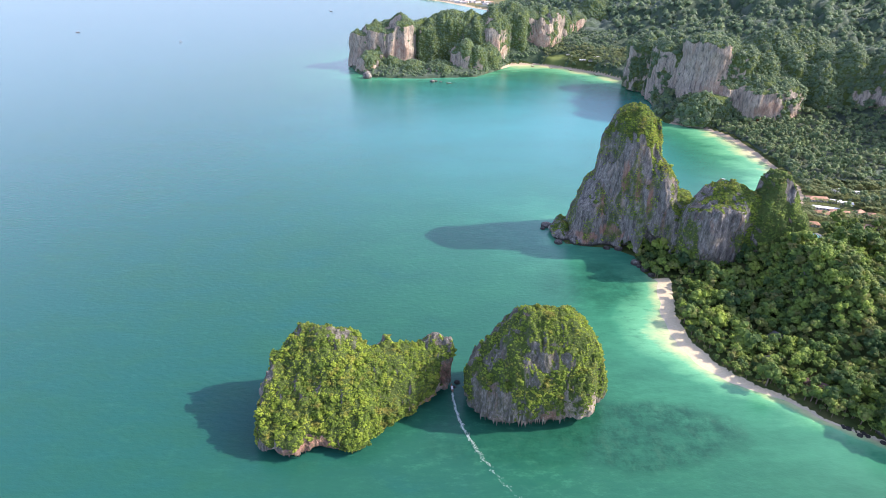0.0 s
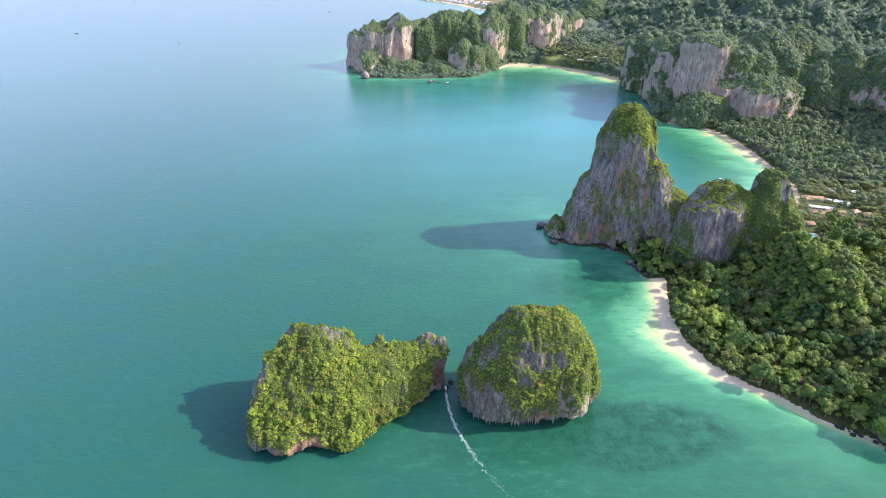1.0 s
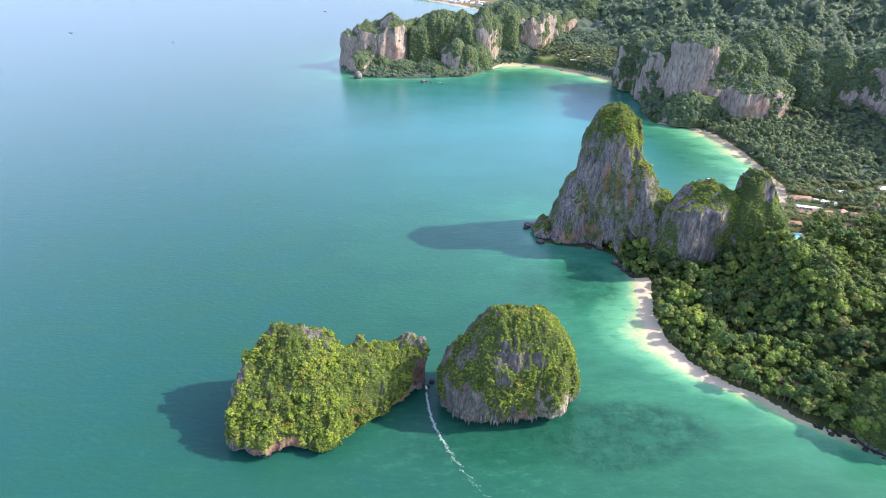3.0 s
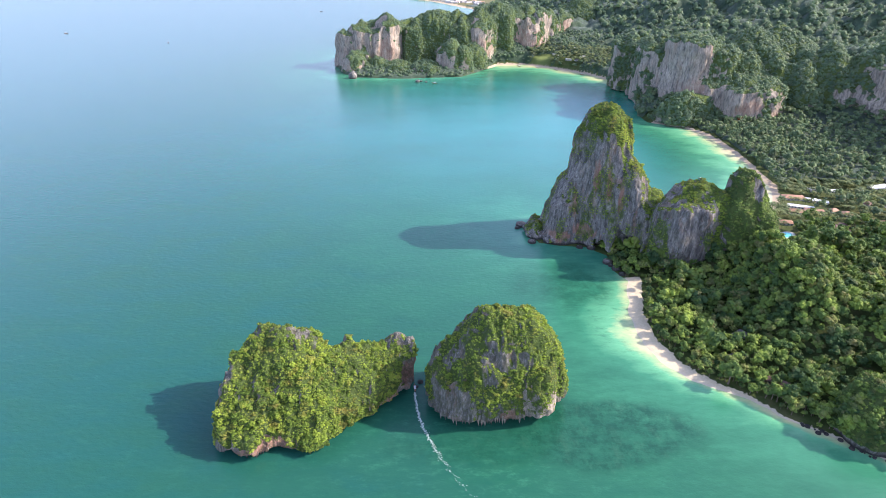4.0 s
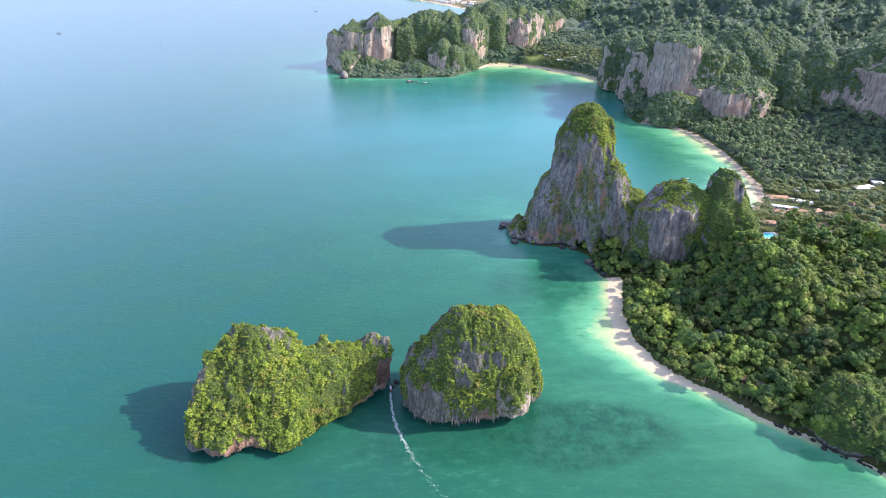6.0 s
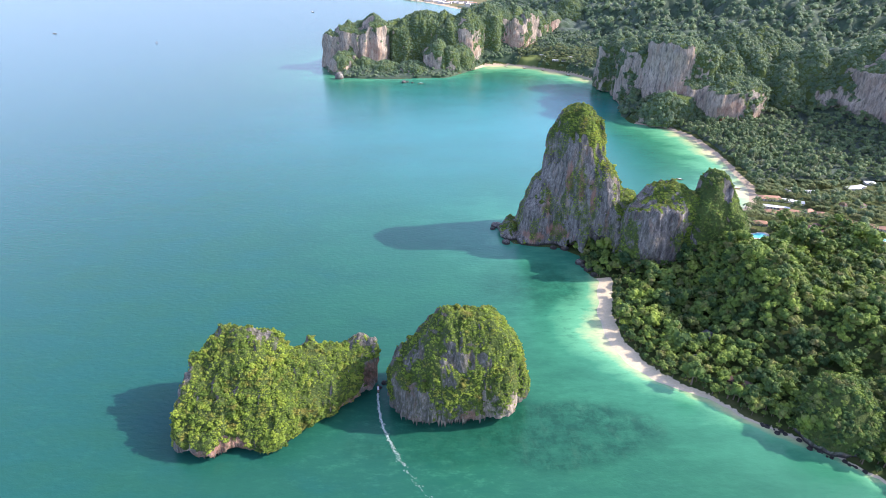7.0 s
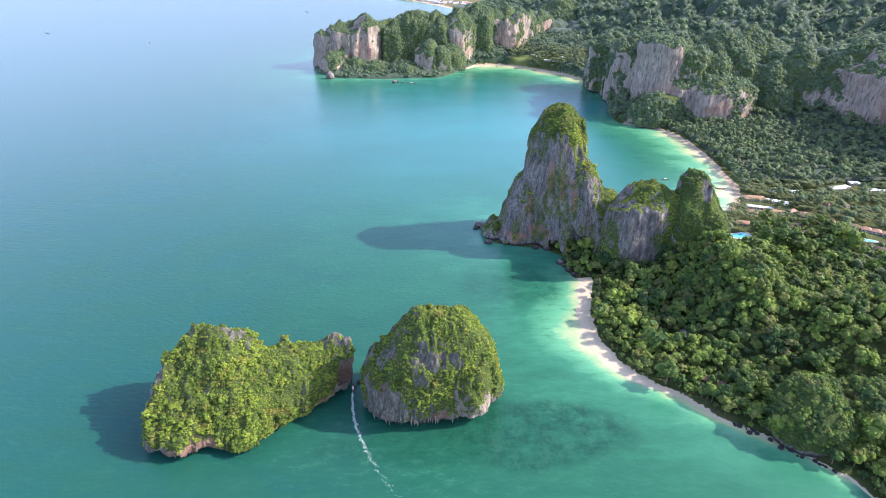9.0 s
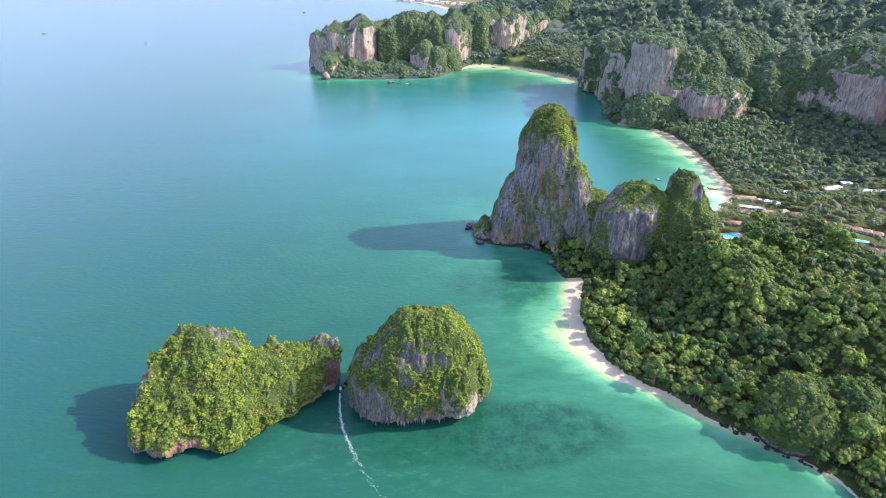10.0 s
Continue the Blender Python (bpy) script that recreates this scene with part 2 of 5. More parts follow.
FLAME = leaf_material("red_blossom", (0.24, 0.035, 0.018), (0.36, 0.06, 0.02), (0.42, 0.10, 0.04), (0.10, 0.10, 0.03))
BARK = plain_material("bark", (0.10, 0.075, 0.05), (0.20, 0.16, 0.12), 2.0, 0.9, 0.1, 0, (1, 1, 0.3))
TERRACOTTA = plain_material("terracotta_tiles", (0.30, 0.155, 0.095), (0.46, 0.275, 0.175), 0.8)
BROWN_ROOF = plain_material("brown_shingles", (0.10, 0.060, 0.048), (0.20, 0.125, 0.10), 0.8)
GREY_ROOF = plain_material("grey_thatch", (0.07, 0.07, 0.075), (0.17, 0.16, 0.165), 0.8)
WHITE_ROOF = plain_material("white_sheet_roof", (0.62, 0.64, 0.66), (0.82, 0.83, 0.84), 0.5, 0.45)
PLASTER = plain_material("plaster", (0.50, 0.46, 0.40), (0.68, 0.64, 0.58), 0.7)
DARK_GLASS = plain_material("window_glass", (0.03, 0.04, 0.05), (0.05, 0.06, 0.07), 1.0, 0.08, 0.5)
HULL = plain_material("varnished_hull", (0.14, 0.07, 0.035), (0.26, 0.15, 0.08), 1.5, 0.45, 0.4, 0, (3, 0.4, 1))
CANVAS = plain_material("boat_canvas", (0.55, 0.57, 0.60), (0.75, 0.76, 0.78), 1.0)
POOL_WATER = plain_material("pool_water", (0.06, 0.46, 0.52), (0.10, 0.58, 0.60), 0.6, 0.08, 0.5)
POOL_STONE = plain_material("pool_paving", (0.45, 0.42, 0.38), (0.60, 0.57, 0.52), 0.8)


# ---- arithmetic ----
rng = np.random.default_rng(7)


def vnoise(p, scale, seed=0, stretch=(1, 1, 1)):
    """Smooth value noise from -1 to 1 at the rows of p."""
    q = np.asarray(p, float) / scale * np.asarray(stretch) + seed * 17.31
    i = np.floor(q).astype(np.int64)
    f = q - i
    f = f * f * (3 - 2 * f)
    total = 0
    for dx in (0, 1):
        for dy in (0, 1):
            for dz in (0, 1):
                h = ((i[..., 0] + dx) * 73856093) ^ ((i[..., 1] + dy) * 19349663) ^ ((i[..., 2] + dz) * 83492791)
                h = (h ^ (h >> 13)) * 1274126177 & 0x7FFFFFFF
                h = (h ^ (h >> 16)) & 0xFFFF
                w = (f[..., 0] if dx else 1 - f[..., 0]) * (f[..., 1] if dy else 1 - f[..., 1]) * (f[..., 2] if dz else 1 - f[..., 2])
                total = total + w * (h / 32767.5 - 1)
    return total


def fractal(p, scale, seed=0, stretch=(1, 1, 1), octaves=4):
    return sum(vnoise(p, scale / 2**k, seed + k, stretch) / 2**k for k in range(octaves)) / 1.6


def smooth(x, a, b):
    t = np.clip((x - a) / (b - a), 0, 1)
    return t * t * (3 - 2 * t)


def seg_distance(x, y, line, closed=False):
    pts = list(line) + ([line[0]] if closed else [])
    best = np.full(np.shape(x), 1e9)
    for (ax, ay), (bx, by) in zip(pts, pts[1:]):
        ux, uy = bx - ax, by - ay
        k = np.clip(((x - ax) * ux + (y - ay) * uy) / (ux * ux + uy * uy), 0, 1)
        best = np.minimum(best, np.hypot(x - ax - k * ux, y - ay - k * uy))
    return best


def inside(x, y, line):
    odd = np.zeros(np.shape(x), bool)
    for (ax, ay), (bx, by) in zip(line, list(line[1:]) + [line[0]]):
        if ay != by:
            odd ^= ((ay > y) != (by > y)) & (x < (bx - ax) * (y - ay) / (by - ay) + ax)
    return odd


def quad_mesh(name, verts, quads, materials, smooth_faces=False, **attrs):
    """A mesh from rows of vertices and rows of four indices (a triangle repeats its third), with float values for each vertex."""
    me = bpy.data.meshes.new(name)
    verts, quads = np.asarray(verts, np.float32), np.asarray(quads, np.int32)
    me.vertices.add(len(verts))
    me.vertices.foreach_set("co", verts.ravel())
    own = np.ones(quads.shape, bool)
    own[:, 3] = quads[:, 3] != quads[:, 2]
    corners = own.sum(1)
    me.loops.add(int(corners.sum()))
    me.loops.foreach_set("vertex_index", quads[own])
    me.polygons.add(len(quads))
    me.polygons.foreach_set("loop_start", (np.cumsum(corners) - corners).astype(np.int32))
    me.polygons.foreach_set("use_smooth", np.full(len(quads), smooth_faces))
    for m in materials:
        me.materials.append(m)
    for key, value in attrs.items():
        me.attributes.new(key, "FLOAT", "POINT").data.foreach_set("value", np.asarray(value, np.float32).ravel())
    me.update(calc_edges=True)
    return me


def part(name, bm, material, parent, label=""):
    me = bpy.data.meshes.new(name)
    bm.to_mesh(me)
    bm.free()
    me.materials.append(material)
    ob = new(name, me)
    ob.parent = parent
    return tagged(ob, label) if label else ob


# ---- the coast, in plan ----
MAINLAND = [(520, -300), (470, 0), (425, 150), (405, 235), (384, 279), (378, 296), (360, 314), (349, 329), (330, 342), (306, 360), (286, 380),
            (250, 402), (232, 424), (223, 450), (219, 483), (224, 512), (230, 540), (239, 570), (226, 592), (230, 630), (209, 650),
            (184, 654), (150, 660), (140, 690), (150, 725), (230, 735), (290, 705), (330, 690), (390, 705), (440, 735), (485, 762), (511, 790),
            (536, 846), (549, 974), (542, 1102), (513, 1164), (455, 1200), (448, 1250), (468, 1324), (485, 1455), (476, 1577), (422, 1666),
            (341, 1738), (267, 1790), (190, 1780), (143, 1709), (76, 1622), (-1, 1614), (-76, 1600), (-152, 1608), (-205, 1612), (-247, 1665),
            (-285, 1780), (-270, 1900), (-120, 2050), (60, 2250), (130, 2600), (230, 3100), (115, 3270), (-33, 3530), (-220, 3700),
            (-500, 4600), (5000, 4600), (5000, -300)]
PHRA_BEACH = [(240, 573), (230, 540), (224, 512), (219, 483), (223, 450), (232, 424), (250, 402), (286, 380), (306, 360), (330, 342), (349, 329), (378, 296)]
WEST_BEACH = [(500, 775), (511, 790), (536, 846), (549, 974), (542, 1102), (513, 1164)]
TON_BEACH = [(476, 1577), (422, 1666), (341, 1738), (267, 1790), (190, 1780)]
FAR_BEACH = [(230, 3100), (115, 3270), (-33, 3530), (-220, 3700)]
HILLS = [(378, 498, 56, 34, 46), (446, 438, 32, 84, 56), (385, 356, 10, 30, 22), (378, 560, 38, 37, 40), (560, 410, 36, 110, 90),
         (335, 610, 20, 40, 40), (700, 1340, 85, 190, 90), (1080, 1330, 120, 240, 170), (1000, 1950, 150, 480, 300), (1650, 1700, 190, 420, 380),
         (620, 2250, 140, 300, 230), (1600, 2600, 230, 800, 420), (260, 2000, 85, 150, 90), (-10, 1865, 105, 230, 60), (-150, 1660, 10, 62, 34),
         (15, 1672, 10, 85, 34), (105, 1712, 10, 42, 28), (520, 1420, 70, 70, 110), (505, 1222, 22, 42, 22), (1350, 900, 90, 260, 200), (520, 2900, 90, 260, 240)]


def shore(x, y):
    """Metres inland from the coast line; below nought at sea."""
    d = seg_distance(x, y, MAINLAND, True)
    d = np.where(inside(x, y, MAINLAND), d, -d)
    p = np.stack([x, y, np.zeros_like(x)], -1)
    return d + 2.2 * vnoise(p, 22, 3) + 1.0 * vnoise(p, 8, 4)


def beach_width(x, y):
    """How wide the sand is at a place near one of the beaches."""
    w = np.zeros(np.shape(x))
    w = np.maximum(w, np.where((seg_distance(x, y, PHRA_BEACH) < 45) & (y < 576), np.clip((y - 356) * 0.19, 2.2, 15), 0))
    w = np.maximum(w, np.where(seg_distance(x, y, WEST_BEACH) < 60, 9.5, 0))
    w = np.maximum(w, np.where(seg_distance(x, y, TON_BEACH) < 60, 9, 0))
    return np.maximum(w, np.where(seg_distance(x, y, FAR_BEACH) < 120, 35, 0))


def land(x, y, sd=None):
    """Height of the ground."""
    x, y = np.asarray(x, float), np.asarray(y, float)
    sd = shore(x, y) if sd is None else sd
    z = np.where(sd < 0, np.maximum(sd * 0.12, -5), 2.6 * (1 - np.exp(-np.maximum(sd, 0) / 14)))
    p = np.stack([x, y, np.zeros_like(x)], -1)
    rise = np.zeros_like(x)
    for cx, cy, h, rx, ry in HILLS:
        rise = rise + h * np.exp(-((x - cx) / rx) ** 2 - ((y - cy) / ry) ** 2)
    rise = rise * (1 + 0.34 * fractal(p, 52, 11) + 0.10 * vnoise(p, 160, 12))
    return z + smooth(sd, 2, 20) * (rise + 0.8 * vnoise(p, 30, 14))


def lines(*stretches):
    return np.unique(np.concatenate([np.arange(a, b, s) for a, b, s in stretches]))


def sheet(xs, ys):
    gx, gy = np.meshgrid(xs, ys)
    n, m = len(xs), len(ys)
    k = np.arange(n * m).reshape(m, n)
    return gx.ravel(), gy.ravel(), np.stack([k[:-1, :-1], k[:-1, 1:], k[1:, 1:], k[1:, :-1]], -1).reshape(-1, 4)


# ---- ground and sea ----
def build_ground():
    gx, gy, quads = sheet(lines((120, 420, 3), (420, 620, 6), (620, 1400, 16), (1400, 5000, 90), (-300, 120, 10), (-520, -300, 40)),
                          lines((-300, 230, 40), (230, 600, 3), (600, 1250, 5), (1250, 1560, 14), (1560, 1830, 5), (1830, 2200, 14), (2200, 4600, 50)))
    sd = shore(gx, gy)
    gz = land(gx, gy, sd)
    w = beach_width(gx, gy)
    sand = np.where(w > 0, 1 - smooth(sd, w - 2, w + 2), 0)
    sand = sand * (1 - smooth(gz, 2.6, 3.6))
    wet = 1 - smooth(gz, 0.0, 0.5)
    village = 0.14 * smooth(gx, 440, 500) * (1 - smooth(gy, 840, 900)) * smooth(gy, 600, 650) * (1 - smooth(gz, 5, 14))
    village = np.maximum(village, smooth(gy, 2500, 3000) * 0.8)
    lawn = np.exp(-((gx - 330) / 40) ** 2 - ((gy - 1785) / 30) ** 2) + np.exp(-((gx - 462) / 30) ** 2 - ((gy - 1650) / 30) ** 2)
    lawn = np.maximum(lawn, np.exp(-((gx - 660) / 28) ** 2 - ((gy - 800) / 16) ** 2))
    keep = (gz[quads] > -3.5).any(1)
    used = np.unique(quads[keep])
    renum = np.zeros(len(gx), int)
    renum[used] = np.arange(len(used))
    me = quad_mesh("ground", np.stack([gx, gy, gz], -1)[used], renum[quads[keep]], [GROUND], True, sand=sand[used], wet=wet[used], tan=smooth(gy, 700, 760)[used], village=village[used], lawn=np.clip(lawn, 0, 1)[used])
    return tagged(new("ground", me), "sandy beaches and soil-covered tropical land under forest", "ground", kind="structure")


def build_sea():
    gx, gy, quads = sheet(lines((-6000, -700, 300), (-700, -250, 30), (-250, 110, 10), (110, 560, 6), (560, 1000, 40), (1000, 6000, 300)),
                          lines((-3000, 0, 300), (0, 240, 30), (240, 620, 6), (620, 1250, 10), (1250, 1900, 16), (1900, 6000, 150)))
    p = np.stack([gx, gy, np.zeros_like(gx)], -1)
    d1, d2, d3 = seg_distance(gx, gy, PHRA_BEACH), seg_distance(gx, gy, WEST_BEACH), seg_distance(gx, gy, TON_BEACH)
    any_shore = seg_distance(gx, gy, MAINLAND, True)
    cove = np.exp(-((gx - 205) / 50) ** 2 - ((gy - 490) / 60) ** 2)
    depth = np.minimum.reduce([1 - np.exp(-d1 / (38 + 22 * smooth(gy, 360, 430) + 50 * cove)), 1 - np.exp(-d2 / 160), 1 - np.exp(-d3 / 200), 0.30 + 0.7 * (1 - np.exp(-any_shore / 190))])
    depth = np.clip(depth + 0.05 * fractal(p, 50, 21, (1, 1.4, 1)), 0, 1)
    depth = np.where(any_shore > 900, 1, depth)
    r = np.hypot((gx - 150) / 78, (gy - 341) / 36) + 0.22 * fractal(p, 30, 23)
    reef = 1 - smooth(r, 0.85, 1.15)
    r = np.hypot((gx - 60) / 90, (gy - 325) / 22) + 0.3 * fractal(p, 30, 24)
    reef = np.maximum(reef, 0.65 * (1 - smooth(r, 0.6, 1.1)))
    r = np.hypot((gx - 170) / 60, (gy - 560) / 70) + 0.5 * fractal(p, 45, 25)
    reef = np.maximum(reef, 0.60 * (1 - smooth(r, 0.5, 1.1)))
    bed = np.exp(-((gx - 95) / 140) ** 2 - ((gy - 335) / 60) ** 2) + np.exp(-((gx - 175) / 70) ** 2 - ((gy - 520) / 110) ** 2) + 0.14 * np.exp(-((gx + 60) / 260) ** 2 - ((gy - 280) / 120) ** 2)
    bed = np.clip(bed + 0.3 * fractal(p, 60, 27) * (bed > 0.05), 0, 1)
    # where the water is paled for bottom sand, haze and glitter
    bay = np.exp(-((gx - 220) / 420) ** 2 - ((gy - 1200) / 450) ** 2) * smooth(d2, 60, 180) * smooth(d3, 60, 260) * (1 + 0.35 * fractal(p, 150, 29, (1, 1.6, 1)))
    me = quad_mesh("sea", p, quads, [SEA], True, depth=depth, reef=reef, bed=bed, bay=bay)
    return tagged(new("sea", me), "calm turquoise sea, paler green over the shallows", "sea", kind="structure")


build_ground()
build_sea()


# ---- foliage pieces ----
def unit_rows(n):
    v = rng.normal(size=(n, 3))
    return v / np.linalg.norm(v, axis=1, keepdims=True)


CUBE = np.array([[x, y, z] for x in (-1, 1) for y in (-1, 1) for z in (-1, 1)], float)
CUBE_QUADS = np.array([[0, 1, 3, 2], [4, 6, 7, 5], [0, 4, 5, 1], [2, 3, 7, 6], [0, 2, 6, 4], [1, 5, 7, 3]])


def leaf_quads(centre, normal, size):
    """One small three-cornered spray of leaves for each row."""
    n = len(centre)
    side = np.cross(normal, unit_rows(n))
    side /= np.linalg.norm(side, axis=1, keepdims=True) + 1e-9
    up = np.cross(normal, side)
    a, b = size[:, None] * rng.uniform(0.7, 1.3, (n, 1)), size[:, None] * rng.uniform(0.6, 1.1, (n, 1))
    sag = normal * size[:, None] * rng.uniform(-0.45, 0.05, (n, 1))
    v = np.stack([centre - side * a - up * b * 0.7, centre + side * a * 0.95 - up * b * 0.8 + sag * 0.5, centre + up * b * 1.2 + sag], 1)
    return v.reshape(-1, 3), np.arange(3 * n).reshape(n, 3)[:, [0, 1, 2, 2]]


GOLD = (1 + 5**0.5) / 2
ICO = np.array([(-1, GOLD, 0), (1, GOLD, 0), (-1, -GOLD, 0), (1, -GOLD, 0), (0, -1, GOLD), (0, 1, GOLD), (0, -1, -GOLD), (0, 1, -GOLD), (GOLD, 0, -1), (GOLD, 0, 1), (-GOLD, 0, -1), (-GOLD, 0, 1)]) / np.hypot(1, GOLD)
ICO_TRIS = np.array([(0, 11, 5), (0, 5, 1), (0, 1, 7), (0, 7, 10), (0, 10, 11), (1, 5, 9), (5, 11, 4), (11, 10, 2), (10, 7, 6), (7, 1, 8), (3, 9, 4), (3, 4, 2), (3, 2, 6), (3, 6, 8), (3, 8, 9),
                     (4, 9, 5), (2, 4, 11), (6, 2, 10), (8, 6, 7), (9, 8, 1)])[:, [0, 1, 2, 2]]


def crown_piece(lobes, leaves, flat=0.8, size=0.12, lobe=(0.26, 0.42), core=0.62, spread=0.62, loose=0.45):
    """A crown of about unit radius on the plane z = 0: a core with uneven clumps all round it, and loose leaf sprays that break its outline."""
    vs, qs, count = [], [], 0
    for k in range(lobes):
        up = 1 - 0.95 * (k - 0.5) / max(lobes - 1, 1)
        a = 2.4 * k + rng.uniform(-0.5, 0.5)
        out = math.sqrt(max(1 - up * up, 0))
        r = core if k == 0 else rng.uniform(*lobe)
        d = 0 if k == 0 else spread * rng.uniform(0.8, 1.2)
        c = np.array([d * out * math.cos(a), d * out * math.sin(a), (0.45 + (0 if k == 0 else d * up)) * flat])
        ball = ICO * 0.84 * r * rng.uniform(0.75, 1.2, (12, 1)) @ np.array(Euler(rng.uniform(0, 6, 3)).to_matrix()) * [1, 1, flat] + c
        seen = (ball - c)[ICO_TRIS[:, :3]].mean(1)[:, 2] > -0.25 * r * flat
        vs.append(ball), qs.append(ICO_TRIS[seen] + count)
        count += 12
        n = unit_rows(leaves)
        n[:, 2] = np.abs(n[:, 2] + 0.3)
        n /= np.linalg.norm(n, axis=1, keepdims=True)
        stretch = np.array([rng.uniform(0.8, 1.25), rng.uniform(0.8, 1.25), flat])
        tilt = 0.85 * n + [0, 0, 0.35] + loose * unit_rows(leaves)
        tilt /= np.linalg.norm(tilt, axis=1, keepdims=True)
        v, q = leaf_quads(c + n * r * stretch * rng.uniform(0.72, 1.12, (leaves, 1)), tilt, np.full(leaves, size) * rng.uniform(0.5, 1.35, leaves))
        vs.append(v), qs.append(q + count)
        count += len(v)
    return np.concatenate(vs), np.concatenate(qs)


def palm_piece(fronds=11):
    """A palm head of unit radius, with drooping fronds of three joints, at the top of a thin stem."""
    vs, qs, count = [], [], 0
    for k in range(fronds):
        a = 2 * math.pi * k / fronds + rng.uniform(-0.2, 0.2)
        lift, w = rng.uniform(0.1, 0.5), 0.15
        side = np.array([-math.sin(a), math.cos(a), 0]) * w
        pts = []
        for s, wide in ((0.05, 0.4), (0.45, 1.0), (0.8, 0.8), (1.0, 0.15)):
            c = np.array([s * math.cos(a), s * math.sin(a), 1.6 + lift * s * 1.4 - 0.75 * s * s])
            pts += [c - side * wide, c + side * wide]
        vs.append(np.array(pts))
        qs.append(np.array([[0, 1, 3, 2], [2, 3, 5, 4], [4, 5, 7, 6]]) + count)
        count += 8
    stem = CUBE * [0.035, 0.035, 0.85] + [0, 0, 0.8]
    vs.append(stem), qs.append(CUBE_QUADS + count)
    return np.concatenate(vs), np.concatenate(qs)


CROWNS = [crown_piece(9, 22, rng.uniform(0.75, 1.1), 0.088, (0.30, 0.46), 0.62, 0.60, 0.5) for _ in range(9)]
MID_CROWNS = [crown_piece(5, 17, rng.uniform(0.75, 1.1), 0.125, (0.34, 0.52), 0.62, 0.54, 0.5) for _ in range(8)]
FAR_CROWNS = [crown_piece(3, 10, rng.uniform(0.75, 1.05), 0.21, (0.38, 0.54), 0.6) for _ in range(8)]
SHRUBS = [crown_piece(2, 17, 0.8, 0.18, (0.42, 0.55), 0.66, 0.62, 0.35) for _ in range(9)]
LOW_CROWNS = [crown_piece(6, 16, rng.uniform(0.5, 0.75), 0.13, (0.30, 0.5), 0.6, 0.62, 0.6) for _ in range(10)]
BUSHES = [crown_piece(1, 19, rng.uniform(0.45, 0.8), 0.29, core=0.8, loose=0.6) for _ in range(20)]
TUFTS = [crown_piece(1, 14, 0.9, 0.29, core=0.86, loose=0.5) for _ in range(9)]
PALMS = [palm_piece() for _ in range(5)]


def gather(pieces, places, radius, lift=0.0):
    """Sets pieces at the places, each turned at random, as one pile of vertices, quads and tints."""
    vs, qs, ts, count = [], [], [], 0
    pick = rng.integers(0, len(pieces), len(places))
    for k, (v, q) in enumerate(pieces):
        sel = np.nonzero(pick == k)[0]
        if not len(sel):
            continue
        a = rng.uniform(0, 2 * math.pi, len(sel))
        c, s = np.cos(a)[:, None], np.sin(a)[:, None]
        r = radius[sel][:, None]
        x, y = (v[:, 0] * c - v[:, 1] * s) * r, (v[:, 0] * s + v[:, 1] * c) * r
        z = v[:, 2] * r * rng.uniform(0.85, 1.2, (len(sel), 1)) + (lift if np.isscalar(lift) else lift[sel][:, None])
        out = np.stack([x, y, z], -1) + places[sel][:, None, :]
        vs.append(out.reshape(-1, 3))
        qs.append((q[None] + (np.arange(len(sel)) * len(v))[:, None, None]).reshape(-1, 4) + count)
        ts.append(np.repeat(rng.random(len(sel)) * 0.97, len(v)))
        count += len(sel) * len(v)
    return np.concatenate(vs), np.concatenate(qs), np.concatenate(ts)


def stuff(name, piles, material, label, category, soft=False):
    vs, qs, ts, count = [], [], [], 0
    for v, q, t in piles:
        vs.append(v), qs.append(q + count), ts.append(t)
        count += len(v)
    ob = new(name, quad_mesh(name, np.concatenate(vs), np.concatenate(qs), [material], soft, tint=np.concatenate(ts)))
    return tagged(ob, label, category, kind="stuff")


def canopy(name, xs, ys, keep, label, crown=13.0, tall=8.0, material=None):
    """A closed forest seen from far off: one sheet of rounded crowns of uneven height over the ground."""
    x, y, quads = sheet(xs, ys)
    sd = shore(x, y)
    z = land(x, y, sd)
    on = (sd > beach_width(x, y) + 2) & keep(x, y, sd, z)
    best, tint = np.zeros(len(x)), np.zeros(len(x))
    ci, cj = np.floor(x / crown).astype(int), np.floor(y / crown).astype(int)
    for di in (-1, 0, 1):
        for dj in (-1, 0, 1):
            i, j = ci + di, cj + dj
            cell = np.stack([i, j, np.zeros_like(i)], -1) * 1.0 + 0.5
            h = [(vnoise(cell, 0.37, 300 + k) + 1) / 2 for k in range(5)]
            px, py = (i + 0.1 + 0.8 * h[0]) * crown, (j + 0.1 + 0.8 * h[1]) * crown
            d = np.hypot(x - px, y - py) / (crown * (0.50 + 0.45 * h[2]))
            top = tall * (0.55 + 0.9 * h[3]) * np.sqrt(np.clip(1 - d * d, 0, 1))
            tint = np.where(top > best, h[4], tint)
            best = np.maximum(best, top)
    p = np.stack([x, y, z], -1)
    rise = 1.0 + best + 1.3 * fractal(p, 7, 310, octaves=2)
    p[:, 2] = np.where(on, z + rise, z - 1.0)
    live = on[quads].any(1)
    used = np.unique(quads[live])
    renum = np.zeros(len(x), int)
    renum[used] = np.arange(len(used))
    ob = new(name, quad_mesh(name, p[used], renum[quads[live]], [material or CANOPY], True, tint=np.clip(tint, 0, 0.97)[used]))
    return tagged(ob, label, "forest", kind="stuff")


